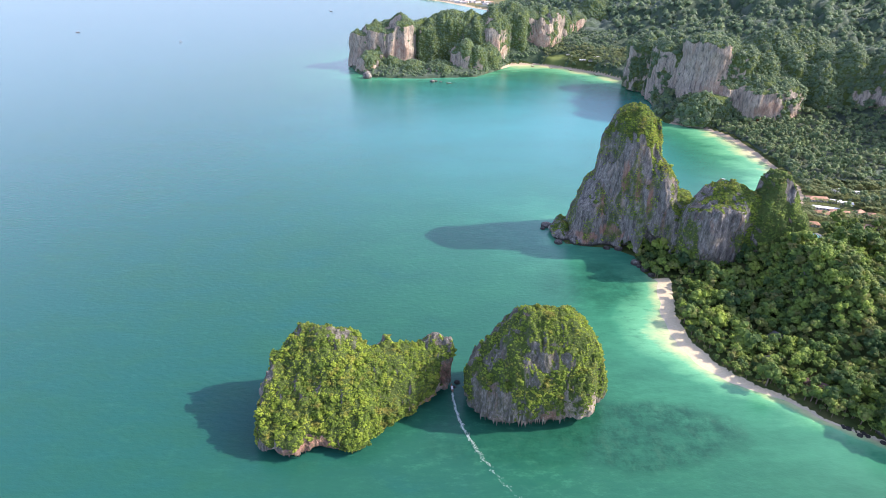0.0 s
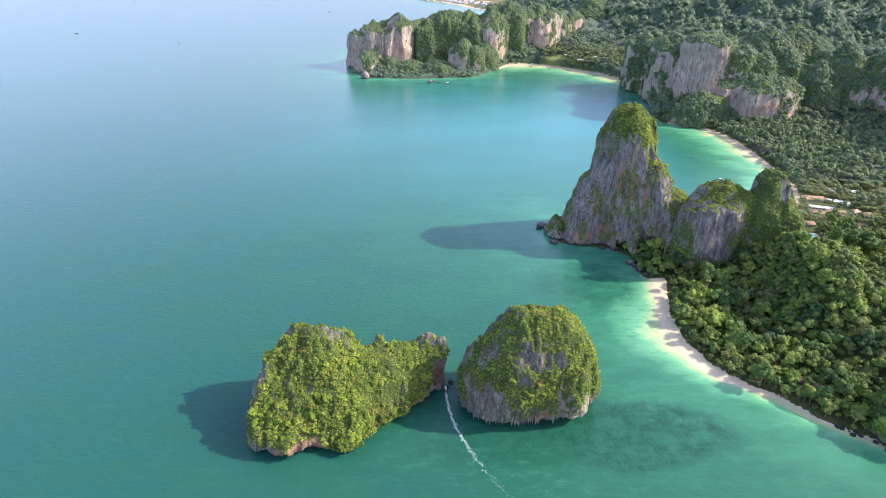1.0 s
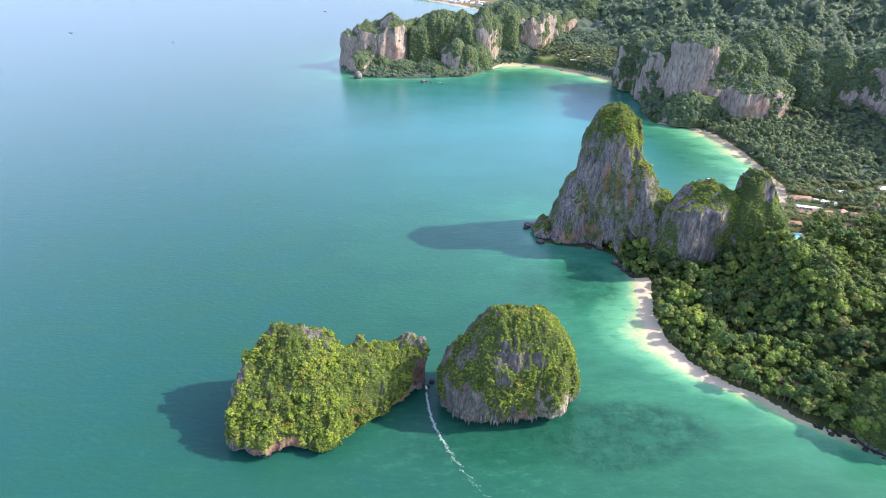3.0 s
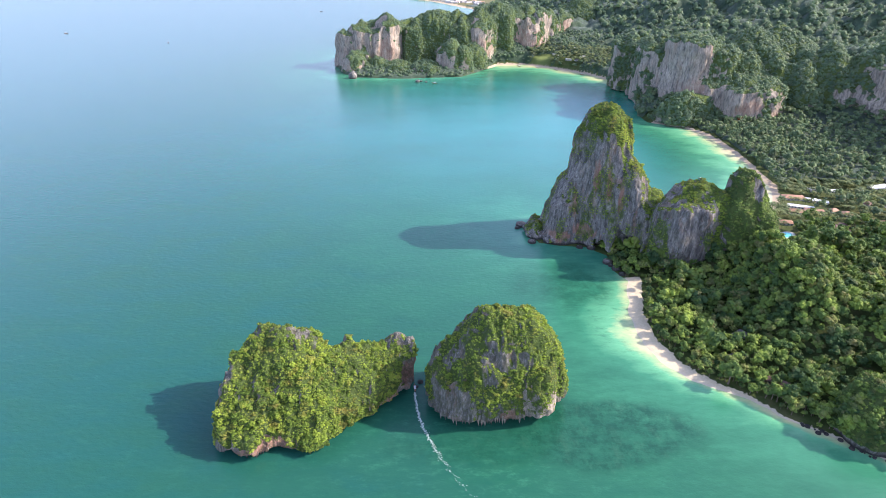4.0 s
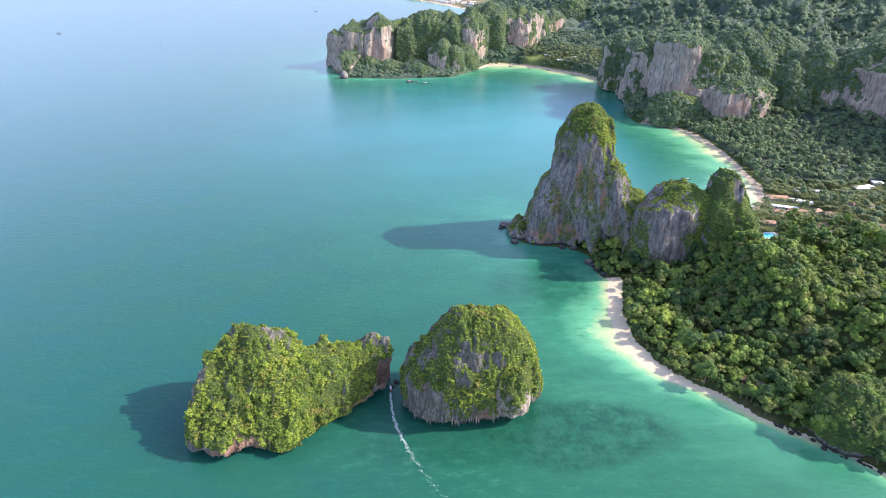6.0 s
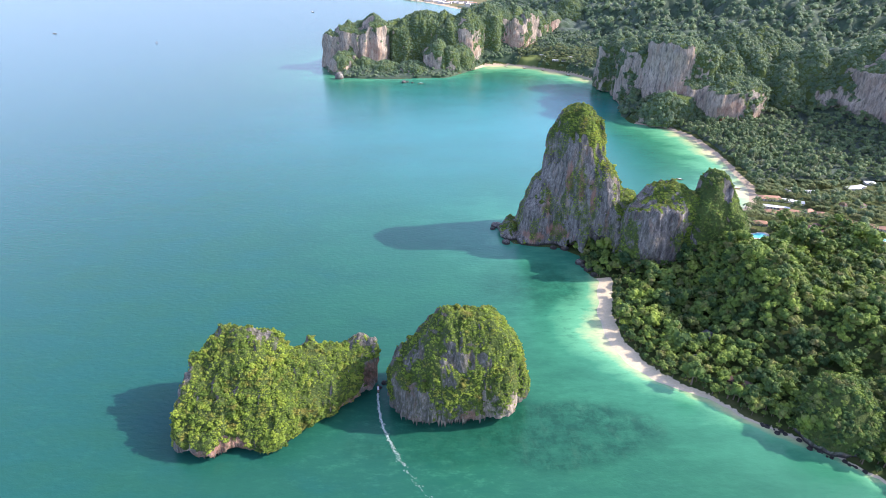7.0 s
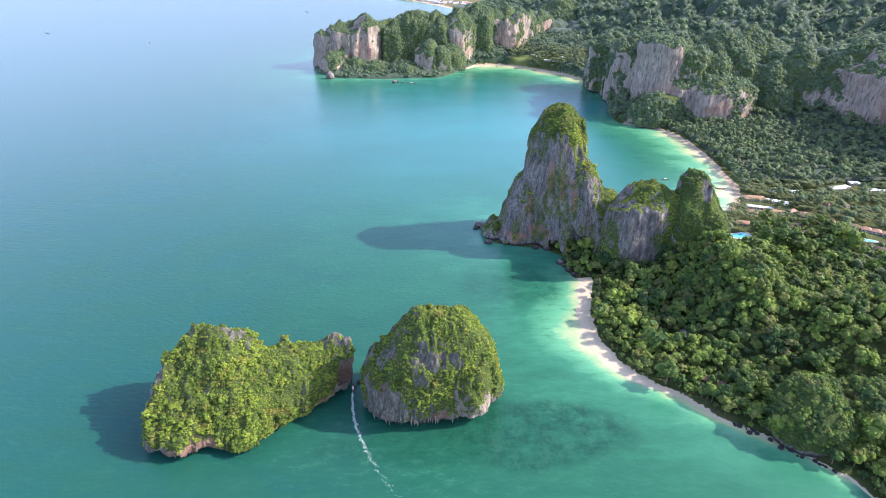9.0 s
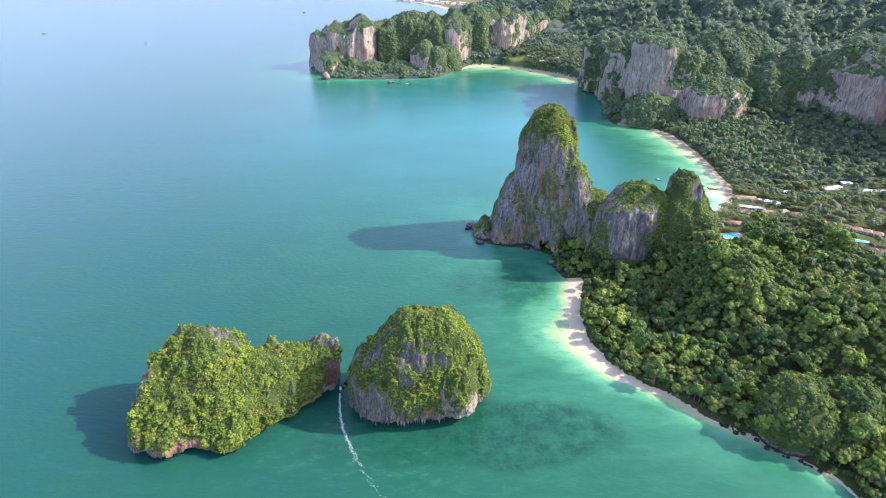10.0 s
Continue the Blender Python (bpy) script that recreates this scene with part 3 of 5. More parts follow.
# ---- limestone karst ----
def around(values, theta):
    """Values spread evenly round the compass (east, then turning to the north), read smoothly at the angles theta."""
    v = np.asarray(values, float)
    k = theta / (2 * math.pi) * len(v)
    i = np.floor(k).astype(int)
    f = k - i
    g = [v[(i + j) % len(v)] for j in (-1, 0, 1, 2)]
    return g[1] + 0.5 * f * (g[2] - g[0] + f * (2 * g[0] - 5 * g[1] + 4 * g[2] - g[3] + f * (3 * (g[1] - g[2]) + g[3] - g[0])))


def ridged(p, scale, seed=0, stretch=(1, 1, 1), octaves=3):
    """Noise with sharp crests, from -1 to 1."""
    return sum((1 - 2 * np.abs(vnoise(p, scale / 2**k, seed + k, stretch))) / 2**k for k in range(octaves)) / 1.75


def karst(centre, reach, cliff, ratio, summit, dome=2.0, base=-2.0, notch=0.06, under=2.2, rough=1.0, turns=150, rows=64, caps=34, seed=0, bend=1.15, gully=0.09):
    """One mass of rock: a fluted wall from the foot to the cliff's rim and a rounded cap above it. reach, cliff and ratio: the foot's radius, the rim's
    height and the rim's radius as a share of the foot's, each for eight directions."""
    cx, cy = centre
    th = np.arange(turns) / turns * 2 * math.pi
    R, H, T = around(reach, th), around(cliff, th), around(ratio, th)
    ring = np.stack([np.cos(th) * 2.2, np.sin(th) * 2.2, np.zeros(turns)], -1)
    H = H * (1 + 0.16 * rough * fractal(ring, 1.0, seed + 31, octaves=3))
    R = R * (1 + 0.05 * rough * fractal(ring, 0.8, seed + 37, octaves=3))
    P = around(dome, th) if np.ndim(dome) else dome
    grid = []
    for u in np.linspace(0, 1, rows):
        z = base + (H - base) * u
        s = 1 - (1 - T) * u**bend
        s = s * (1 - notch * np.exp(-((z - 0.5) / under) ** 2))
        grid.append(np.stack([cx + R * s * np.cos(th), cy + R * s * np.sin(th), z], -1))
    for w in np.linspace(1, 0, caps + 1)[1:]:
        s = T * w
        grid.append(np.stack([cx + R * s * np.cos(th) + (summit[0] - cx) * (1 - w), cy + R * s * np.sin(th) + (summit[1] - cy) * (1 - w),
                              H + (summit[2] - H) * (1 - w**P)], -1))
    g = np.array(grid)
    size = float(np.mean(reach))
    push = np.stack([np.broadcast_to(np.cos(th), g.shape[:2]), np.broadcast_to(np.sin(th), g.shape[:2])], -1)
    wall = np.concatenate([np.ones(rows), np.linspace(1, 0, caps) ** 0.7])[:, None]
    foot = smooth(g[..., 2], -1, 6) * 0.75 + 0.25
    lump = 0.12 * size * fractal(g, size * 0.9, seed + 1, (1, 1, 0.55), 4)
    cleft = -gully * size * smooth(ridged(g, size * 0.55, seed + 3, (1, 1, 0.13), 2), 0.45, 0.95)
    warp = g + 3.5 * np.stack([vnoise(g, 11, seed + 41), vnoise(g, 11, seed + 43), vnoise(g, 14, seed + 45)], -1)
    flute = min(0.085 * size, 4.2) * ridged(warp, 15.0, seed + 5, (1, 1, 0.26), 4)
    pit = min(0.05 * size, 2.4) * fractal(warp, 7.0, seed + 9, (1, 1, 0.6), 3)
    ledge = 0.05 * size * fractal(g, 20, seed + 13, (0.35, 0.35, 1.0), 2)
    bands = (g[..., 2] + 16 * vnoise(g, 17, seed + 51) + 7 * vnoise(g, 6, seed + 52)) / 27
    curtain = min(0.075 * size, 3.6) * (1 - (bands - np.floor(bands))) * smooth(vnoise(g, 24, seed + 53), -0.35, 0.3)
    off = rough * (lump * foot * (0.35 + 0.65 * wall) + (cleft + flute + pit + ledge + curtain) * wall * foot)
    g[..., :2] += push * off[..., None]
    rise = np.linspace(0, 1, caps)[:, None] ** 0.5
    g[rows:, :, 2] += rough * rise * (0.07 * size * fractal(g[rows:], size * 0.5, seed + 20, octaves=3) + 0.045 * size * ridged(g[rows:], size * 0.3, seed + 24))
    k = np.arange(g.shape[0] * turns).reshape(g.shape[0], turns)
    nxt = np.roll(k, -1, 1)
    quads = np.stack([k[:-1], nxt[:-1], nxt[1:], k[1:]], -1).reshape(-1, 4)
    return g.reshape(-1, 3), quads


def face_data(v, q):
    a, b, c, d = (v[q[:, k]] for k in range(4))
    n = np.cross(c - a, d - b)
    area = np.linalg.norm(n, axis=1) / 2
    return a, b, c, d, n / (2 * area[:, None] + 1e-9), area


def growth(p, n, bare, seed, lean, low):
    """How surely plants hold at the places p on faces with the normals n: on level ground, in patches, and as lean says."""
    level = n[:, 2] + 0.60 * fractal(p, 17, seed, (1, 1, 0.6), 3) + 0.26 * vnoise(p, 38, seed + 3) + lean(p, n)
    return smooth(level, bare - 0.12, bare + 0.14) * smooth(p[:, 2], low - 1.5, low + 1.5)


def thin_growth(p, n, seed, low, thin=1.0):
    """Patches of small plants on the walls between the larger scrub."""
    return smooth(fractal(p, 15, seed + 60, (1, 1, 0.45), 3), -0.08 - 0.3 * max(thin - 1, 0), 0.22 - 0.3 * max(thin - 1, 0)) * smooth(n[:, 2], -0.35, 0.05) * smooth(p[:, 2], low - 2, low + 4)


def block(name, c, top, walls, caps, soft=3.0, bare=0.0):
    """A many-sided rock round the place c: walls (bearing, distance at the water, degrees of lean inwards) and caps (bearing, slope, height over c)."""
    return {"name": name, "c": c, "top": top, "walls": walls, "caps": caps, "soft": soft, "bare": bare}


def block_field(b, x, y, z):
    """Metres from the rock's faces, below nought inside."""
    u, w = x - b["c"][0], y - b["c"][1]
    faces = []
    for bearing, d, lean in b["walls"]:
        a, l = radians(bearing), radians(lean)
        faces.append((u * math.cos(a) + w * math.sin(a) - d) * math.cos(l) + z * math.sin(l))
    for bearing, slope, h in b["caps"]:
        a, l = radians(bearing), radians(slope)
        faces.append((u * math.cos(a) + w * math.sin(a)) * math.sin(l) + (z - h) * math.cos(l))
    out = faces[0]
    k = b["soft"]
    for f in faces[1:]:
        if k:
            mixed = np.clip(0.5 + 0.5 * (f - out) / k, 0, 1)
            out = out + (f - out) * mixed + k * mixed * (1 - mixed)
        else:
            out = np.maximum(out, f)
    return out


def skin(f, lo, step):
    """The surface where the field f on a grid changes its sign: vertices, quads and each quad's cell."""
    neg = f < 0
    n0, n1, n2 = (k - 1 for k in f.shape)
    total, hits = np.zeros((n0, n1, n2, 3), np.float32), np.zeros((n0, n1, n2), np.int16)
    for axis in range(3):
        others = [k for k in range(3) if k != axis]
        for da in (0, 1):
            for db in (0, 1):
                lo_s, hi_s = [slice(0, n) for n in (n0, n1, n2)], [slice(0, n) for n in (n0, n1, n2)]
                hi_s[axis] = slice(1, None)
                for k, d in zip(others, (da, db)):
                    lo_s[k] = hi_s[k] = slice(d, d + (n0, n1, n2)[k])
                p, q = f[tuple(lo_s)], f[tuple(hi_s)]
                cross = (p < 0) != (q < 0)
                at = np.nonzero(cross)
                t = p[at] / (p[at] - q[at])
                spot = np.zeros((len(t), 3), np.float32)
                spot[:, axis], spot[:, others[0]], spot[:, others[1]] = t, da, db
                total[at] += spot
                hits[at] += 1
    live = np.nonzero(hits)
    number = np.full((n0, n1, n2), -1, np.int64)
    number[live] = np.arange(len(live[0]))
    verts = (np.stack(live, -1) + total[live] / hits[live][:, None]) * step + np.asarray(lo)
    quads = []
    for axis in range(3):
        a, b = [k for k in range(3) if k != axis]
        one = [slice(1, n) for n in (n0, n1, n2)]
        one[axis] = slice(0, (n0, n1, n2)[axis])
        two = list(one)
        two[axis] = slice(1, (n0, n1, n2)[axis] + 1)
        p, q = neg[tuple(one)], neg[tuple(two)]
        for turn, cross in ((False, p & ~q), (True, ~p & q)):
            at = np.stack(np.nonzero(cross), -1)
            at[:, a] += 1
            at[:, b] += 1
            cells = []
            for da, db in ((1, 1), (0, 1), (0, 0), (1, 0)):
                c = at.copy()
                c[:, a] -= da
                c[:, b] -= db
                cells.append(number[c[:, 0], c[:, 1], c[:, 2]])
            if turn != (axis == 1):
                cells = cells[::-1]
            quads.append(np.stack(cells, -1))
    quads = np.concatenate(quads)
    return verts, quads[(quads >= 0).all(1)]


def rock(blocks, step, seed, grain=1.0, rough=1.0, blend=5.0, under=0.0, under_to=5.0, hollows=(), base=-3.0, gully=1.0, sharp=0.7):
    """One surface over several blocks, weathered into flutes, clefts, ledges and pits, undercut at the water. Returns vertices, quads and the block of each quad."""
    reach = [1.3 * max(d for _, d, _ in b["walls"]) + 4 * grain for b in blocks]
    lo = np.array([min(b["c"][k] - r for b, r in zip(blocks, reach)) for k in (0, 1)] + [base])
    hi = np.array([max(b["c"][k] + r for b, r in zip(blocks, reach)) for k in (0, 1)] + [max(b["top"] for b in blocks) + 9 * grain])
    axes = [np.arange(a, b, step, dtype=np.float32) for a, b in zip(lo, hi)]
    f = np.full([len(a) for a in axes], 40.0, np.float32)
    owner = np.zeros(f.shape, np.int8)
    for n, (b, r) in enumerate(zip(blocks, reach)):
        span = [slice(max(int((b["c"][k] - r - lo[k]) / step), 0), int((b["c"][k] + r - lo[k]) / step) + 1) for k in (0, 1)] + [slice(0, int((b["top"] + 9 * grain - lo[2]) / step) + 1)]
        x, y, z = np.meshgrid(*[a[k] for a, k in zip(axes, span)], indexing="ij", sparse=True)
        g, old = block_field(b, x, y, z).astype(np.float32), f[tuple(span)]
        owner[tuple(span)] = np.where(g < old, n, owner[tuple(span)])
        mixed = np.clip(0.5 + 0.5 * (old - g) / blend, 0, 1)
        f[tuple(span)] = old + (g - old) * mixed - blend * mixed * (1 - mixed)
    for (hx, hy, hz), (rx, ry, rz) in hollows:
        x, y, z = np.meshgrid(*axes, indexing="ij", sparse=True)
        f = np.maximum(f, (min(rx, ry, rz) * (1 - np.sqrt(((x - hx) / rx) ** 2 + ((y - hy) / ry) ** 2 + ((z - hz) / rz) ** 2))).astype(np.float32))

    def near(limit):
        at = np.nonzero(np.abs(f) < limit)
        return at, np.stack([axes[k][at[k]] for k in range(3)], -1).astype(float)

    at, p = near(13 * grain * rough)
    f[at] += rough * 3.6 * grain * fractal(p, 36 * grain, seed, (1, 1, 0.7), 2)
    at, p = near(8 * grain * rough)
    f[at] += rough * grain * (gully * 5.0 * smooth(ridged(p, 36 * grain, seed + 3, (1, 1, 0.10), 2), 0.45, 0.95) + 1.8 * fractal(p, 17 * grain, seed + 7, (0.6, 0.6, 1.2), 2))
    if under:
        f[at] += under * np.exp(-(np.maximum(p[:, 2] + 1, 0) / under_to) ** 4)
    at, p = near(6.5 * grain * rough)
    warp = p + 3.0 * grain * np.stack([vnoise(p, 11 * grain, seed + 41), vnoise(p, 11 * grain, seed + 43), np.zeros(len(p))], -1)
    f[at] -= rough * grain * (2.8 * ridged(warp, 12 * grain, seed + 5, (1, 1, 0.24), 4) + 2.1 * fractal(warp, 6.0 * grain, seed + 9, (1, 1, 0.5), 3) + sharp * ridged(p, 4.6 * grain, seed + 15, (1, 1, 0.30), 2))
    v, q = skin(f, lo, step)
    keep = np.zeros(len(v), bool)
    keep[v[:, 2] > base + 2 * step] = True
    q = q[keep[q].any(1)]
    mid = ((v[q].mean(1) - lo) / step).round().astype(int)
    return v, q, owner[mid[:, 0], mid[:, 1], mid[:, 2]]


def subset(v, q):
    used = np.unique(q)
    number = np.zeros(len(v), int)
    number[used] = np.arange(len(used))
    return used, number[q]


def overgrown(name, shape, label, category, each, bare, seed, pieces, radius, lean, low=5.0, material=None, names=(), group="", masses={}, stains=(), thin=0.0, shy=1.0, trees=0.0, apart=False):
    """A rock and the plants on it. names: each block's part of the rock; apart: each block is a thing. each: square metres for a plant; bare: how level a
    face must be to carry one. Returns the rock and the pile of plants."""
    v, q, owner = shape if len(shape) == 3 else (*shape, np.zeros(len(shape[1]), int))
    a, b, c, d, n, area = face_data(v, q)
    vn = np.stack([sum(np.bincount(q[:, j], n[:, k] * area, len(v)) for j in range(4)) for k in range(3)], -1)
    vn /= np.linalg.norm(vn, axis=1, keepdims=True) + 1e-9
    more = np.asarray(bare) if np.ndim(bare) else np.full(int(owner.max()) + 1, bare)
    at_v = np.zeros(len(v))
    at_v[q] = more[owner][:, None]
    green = growth(v, vn, at_v, seed, lean, low)
    if thin:
        green = np.maximum(green, 0.75 * min(thin, 1) * thin_growth(v, vn, seed, low, thin))
    rust = np.zeros(len(v))
    for sx, sy, sz, sw, sh in stains:
        rust = np.maximum(rust, np.exp(-((v[:, 0] - sx) / sw) ** 2 - ((v[:, 2] - sz) / sh) ** 2 - ((v[:, 1] - sy) / 30) ** 2))
    root = None
    if names:
        root = tagged(new(name), label, category, group)
        root.location = (*v[:, :2].mean(0), 0)
    for each_name in (range(int(owner.max()) + 1) if apart else dict.fromkeys(names or (name,))):
        mine = owner == each_name if apart else np.isin(owner, [k for k, w in enumerate(names) if w == each_name]) if names else owner >= 0
        if not mine.any():
            continue
        used, quads = subset(v, q[mine])
        called = name if apart else each_name
        ob = new(called, quad_mesh(called, v[used] - np.array(root.location) if root else v[used], quads, [masses.get(each_name) or material or ROCK], False, growth=green[used], rust=1.6 * rust[used]))
        if names:
            ob.parent = root
        else:
            tagged(ob, label, category, group)
    piles = []
    mid = (a + b + c + d) / 4
    away = smooth(n[:, 1] - shy * n[:, 2], 0.0, 0.5 * shy)

    def spots(share):
        pick = np.repeat(np.arange(len(q)), rng.poisson(share * (1 - 0.92 * away) * (mid[:, 0] < 0.70 * mid[:, 1] + 260) * area))
        u, w = rng.random((2, len(pick), 1))
        return pick, (a[pick] * (1 - u) + b[pick] * u) * (1 - w) + (d[pick] * (1 - u) + c[pick] * u) * w

    if thin:
        pick, spot = spots(thin * thin_growth(mid, n, seed, low, thin) / 6.0)
        r = 0.5 + 1.2 * rng.random(len(pick)) ** 2
        spot[:, 2] -= r * 0.5
        small = gather(TUFTS, spot, r)
        piles.append((small[0], small[1], small[2] * 0.22))
    held = growth(mid, n, more[owner], seed, lean, low)
    pick, spot = spots(held / each)
    r = radius[0] + (radius[1] - radius[0]) * rng.random(len(pick)) ** 2.0
    spot = spot - n[pick] * (r * 0.25)[:, None]
    spot[:, 2] -= r * 0.35
    piles.append(gather(pieces, spot, r))
    if trees:
        pick, spot = spots(growth(mid, n, more[owner] + 0.08, seed, lean, low + 2) * smooth(vnoise(mid, 16, seed + 80), -0.6, 0.2) / trees)
        if len(pick):
            piles.append(gather(LOW_CROWNS, spot - [0, 0, 0.7], 1.2 + 2.2 * rng.random(len(pick)) ** 1.7))
    return root, piles


def ring(d, lean):
    return [(45 * k, d[k], lean[k] if np.ndim(lean) else lean) for k in range(8)]


ISLE_1 = [
    block("main_rock", (-100, 362), 77, [(180, 40.5, 2), (140, 41, 6), (90, 48, 10), (30, 52, 15), (0, 56, 20), (315, 54, 15), (290, 53, 8), (270, 49, 6), (225, 49, 5)],
          [(270, 45, 49), (330, 40, 61), (225, 26, 66.5), (185, 36, 82), (80, 45, 93), (0, 4, 72)], 5.0),
    block("low_rock", (-122, 336), 34, [(180, 21.5, 2), (225, 25, 2), (270, 22, 0), (315, 21, 4), (0, 26, 10), (90, 30, 10)], [(270, 42, 33), (200, 20, 33), (0, 8, 36)], 4.0),
    block("saddle_rock", (-42, 380), 48, [(315, 26, 6), (270, 37, 8), (225, 40, 0), (180, 40, 0), (90, 26, 12), (45, 32, 8), (0, 44, 6)], [(300, 39, 38), (0, 6, 41), (90, 30, 52)], 4.0),
    block("saddle_rock", (-52, 399), 49, ring([6, 7, 7, 7, 7, 6, 6, 6], 8), [(0, 20, 46), (180, 30, 47), (270, 30, 47)], 2.0),
    block("knob", (-12, 397), 45, [(0, 13.5, -1), (45, 14, 2), (90, 16, 4), (135, 22, 6), (180, 25, 8), (225, 21, 6), (270, 16, 4), (315, 13, -1)],
          [(270, 38, 41), (190, 20, 43), (0, 6, 44), (90, 30, 49)], 2.0)]
ISLE_1_SHAPE = rock(ISLE_1, 0.8, 1, sharp=1.3, blend=6.0, under=7.0, under_to=4.5, hollows=[((3, 386, 15), (9, 12, 10)), ((-97, 311, 3), (15, 9, 11)), ((-134, 314, 2), (8, 6, 6)), ((-112, 313, 2), (7, 6, 5))], gully=0.7)
isle_1, piles = overgrown("rock_island", ISLE_1_SHAPE,
    "steep limestone island with thick bright green scrub and a knobbed end", "island", 2.3, 0.14, 31, BUSHES, (0.5, 1.9), lambda p, n: 0.36 + 0.30 * n[:, 0] - 0.16 * n[:, 1] - 1.7 * smooth(-n[:, 0], 0.2, 0.5) * smooth(p[:, 1], 334, 342) * smooth(p[:, 2], 6, 12) - 1.2 * smooth(-p[:, 0], 132, 137) * smooth(p[:, 1], 338, 344) * (1 - smooth(p[:, 2], 44, 52))
    - (1.5 + 1.2 * vnoise(p, 4, 77)) * np.exp(-((p[:, 0] + 84) / 14) ** 2 - ((p[:, 1] - 384) / 11) ** 2) - (2.2 + 1.3 * vnoise(p, 4, 78)) * np.exp(-((p[:, 0] + 8) / 15) ** 2 - ((p[:, 2] - 47) / 6) ** 2)
    - 1.4 * smooth(p[:, 0], -9, -2) * (1 - smooth(p[:, 2], 30, 38)) - 2.0 * np.exp(-((p[:, 0] + 104) / 20) ** 2 - ((p[:, 2] - 6) / 7) ** 2) * (p[:, 1] < 345)
    - 1.2 * smooth(p[:, 0], -30, -16) * (1 - smooth(p[:, 2], 6, 12)) + 0.5 * smooth(p[:, 0], -80, -66) * (1 - smooth(p[:, 0], -40, -28)), low=3.6, thin=0.9, trees=8.0,
    names=[b["name"] for b in ISLE_1], material=ROCK_LICHEN, stains=((-104, 318, 6, 24, 8), (0, 390, 20, 14, 12), (-25, 366, 8, 22, 8)), masses={"low_rock": ROCK_RUST, "saddle_rock": ROCK_RUST})
stuff("island_scrub", piles, SCRUB, "bright green scrub covering the island's slopes", "bushes")

ISLE_2 = [
    block("main_rock", (75, 378), 96, [(270, 33, 5), (300, 34, 4), (330, 57, 12), (0, 59, 12), (45, 54, 13), (90, 38, 10), (135, 54, 5), (180, 58, 2), (225, 52, 14)],
          [(0, 23, 91), (165, 54, 106), (225, 50, 99), (270, 52, 91), (310, 45, 109), (90, 40, 94), (0, 4, 87), (0, 48, 112), (40, 50, 112)], 4.0),
    block("buttress", (100, 362), 66, [(0, 20, 8), (45, 22, 10), (180, 22, 4), (270, 13, 0), (315, 17, 5), (225, 16, 2), (90, 20, 0)], [(270, 58, 58), (0, 40, 70), (180, 20, 70)], 3.0),
    block("spur", (40, 366), 52, [(0, 24, 0), (180, 22, 6), (225, 18, 6), (270, 14, 4), (315, 17, 3), (90, 20, 0)], [(270, 60, 54), (200, 50, 60), (0, 10, 62)], 3.0)]
ISLE_2_SHAPE = rock(ISLE_2, 0.8, 5, sharp=1.2, blend=5.0, under=12.0, under_to=7.5, gully=0.8, hollows=[((112, 344, 4), (16, 12, 7))])
isle_2, piles = overgrown("rock_island", ISLE_2_SHAPE,
    "domed limestone island with an undercut foot and green top", "island", 2.4, 0.30, 35, BUSHES, (0.5, 1.8), lambda p, n: 0.08 + 0.72 * n[:, 0] + 0.50 * np.exp(-((p[:, 0] - 80) / 20) ** 2 - ((p[:, 2] - 32) / 15) ** 2) - 0.6 * np.exp(-((p[:, 0] - 68) / 26) ** 2 - ((p[:, 2] - 62) / 5) ** 2)
    - 1.8 * np.exp(-((p[:, 0] - 114) / 18) ** 2 - ((p[:, 2] - 12) / 9) ** 2) + 0.35 * smooth(p[:, 0], 92, 104) * smooth(p[:, 2], 24, 34) - 0.35 * smooth(78 - p[:, 0], 8, 34), low=11, thin=1.3, trees=12.0,
    names=[b["name"] for b in ISLE_2], material=ROCK_LICHEN, masses={"buttress": ROCK_PALE}, stains=((48, 350, 42, 5, 4), (80, 346, 12, 6, 8)))
stuff("island_scrub", piles, SCRUB, "green scrub covering the island's dome", "bushes")

TOWER = [
    block("main_rock", (221, 697), 175, [(0, 56, 9), (45, 50, 9), (90, 44, 8), (135, 40, 5), (180, 31.5, 0.5), (225, 41, 4), (270, 46, 2.5), (300, 52, 6), (330, 56, 9)],
          [(15, 43, 177), (75, 43, 177), (135, 43, 176), (195, 43, 176), (245, 39, 178), (285, 35, 181), (330, 41, 178), (0, 66, 214), (60, 66, 212), (120, 66, 206), (180, 66, 203), (225, 66, 216), (270, 68, 246), (315, 66, 226)], 5.0),
    block("west_shoulder", (186, 690), 95, [(180, 26, 7), (225, 32, 6), (270, 34, 5), (300, 36, 4), (135, 34, 10), (90, 34, 8), (0, 40, 0)], [(180, 62, 82), (225, 62, 96), (270, 62, 108), (0, 8, 90)], 4.0),
    block("rock_platform", (150, 688), 16, [(180, 17, 14), (225, 23, 14), (270, 34, 16), (0, 34, 0), (90, 28, 20), (135, 22, 18)], [(180, 20, 13), (270, 16, 14)], 2.0),
    block("east_shoulder", (254, 657), 132, [(0, 25, 7), (45, 24, 10), (315, 31, 7), (270, 31, 5), (225, 34, 3), (180, 40, 0), (90, 40, 4)], [(315, 51, 118), (0, 50, 112), (240, 50, 122)], 4.0),
    block("east_shoulder", (276, 645), 74, [(0, 24, 4), (315, 26, 2), (270, 28, 1), (225, 26, 0), (180, 20, 0), (90, 30, 5)], [(0, 10, 71), (270, 24, 74), (90, 30, 84)], 3.0)]
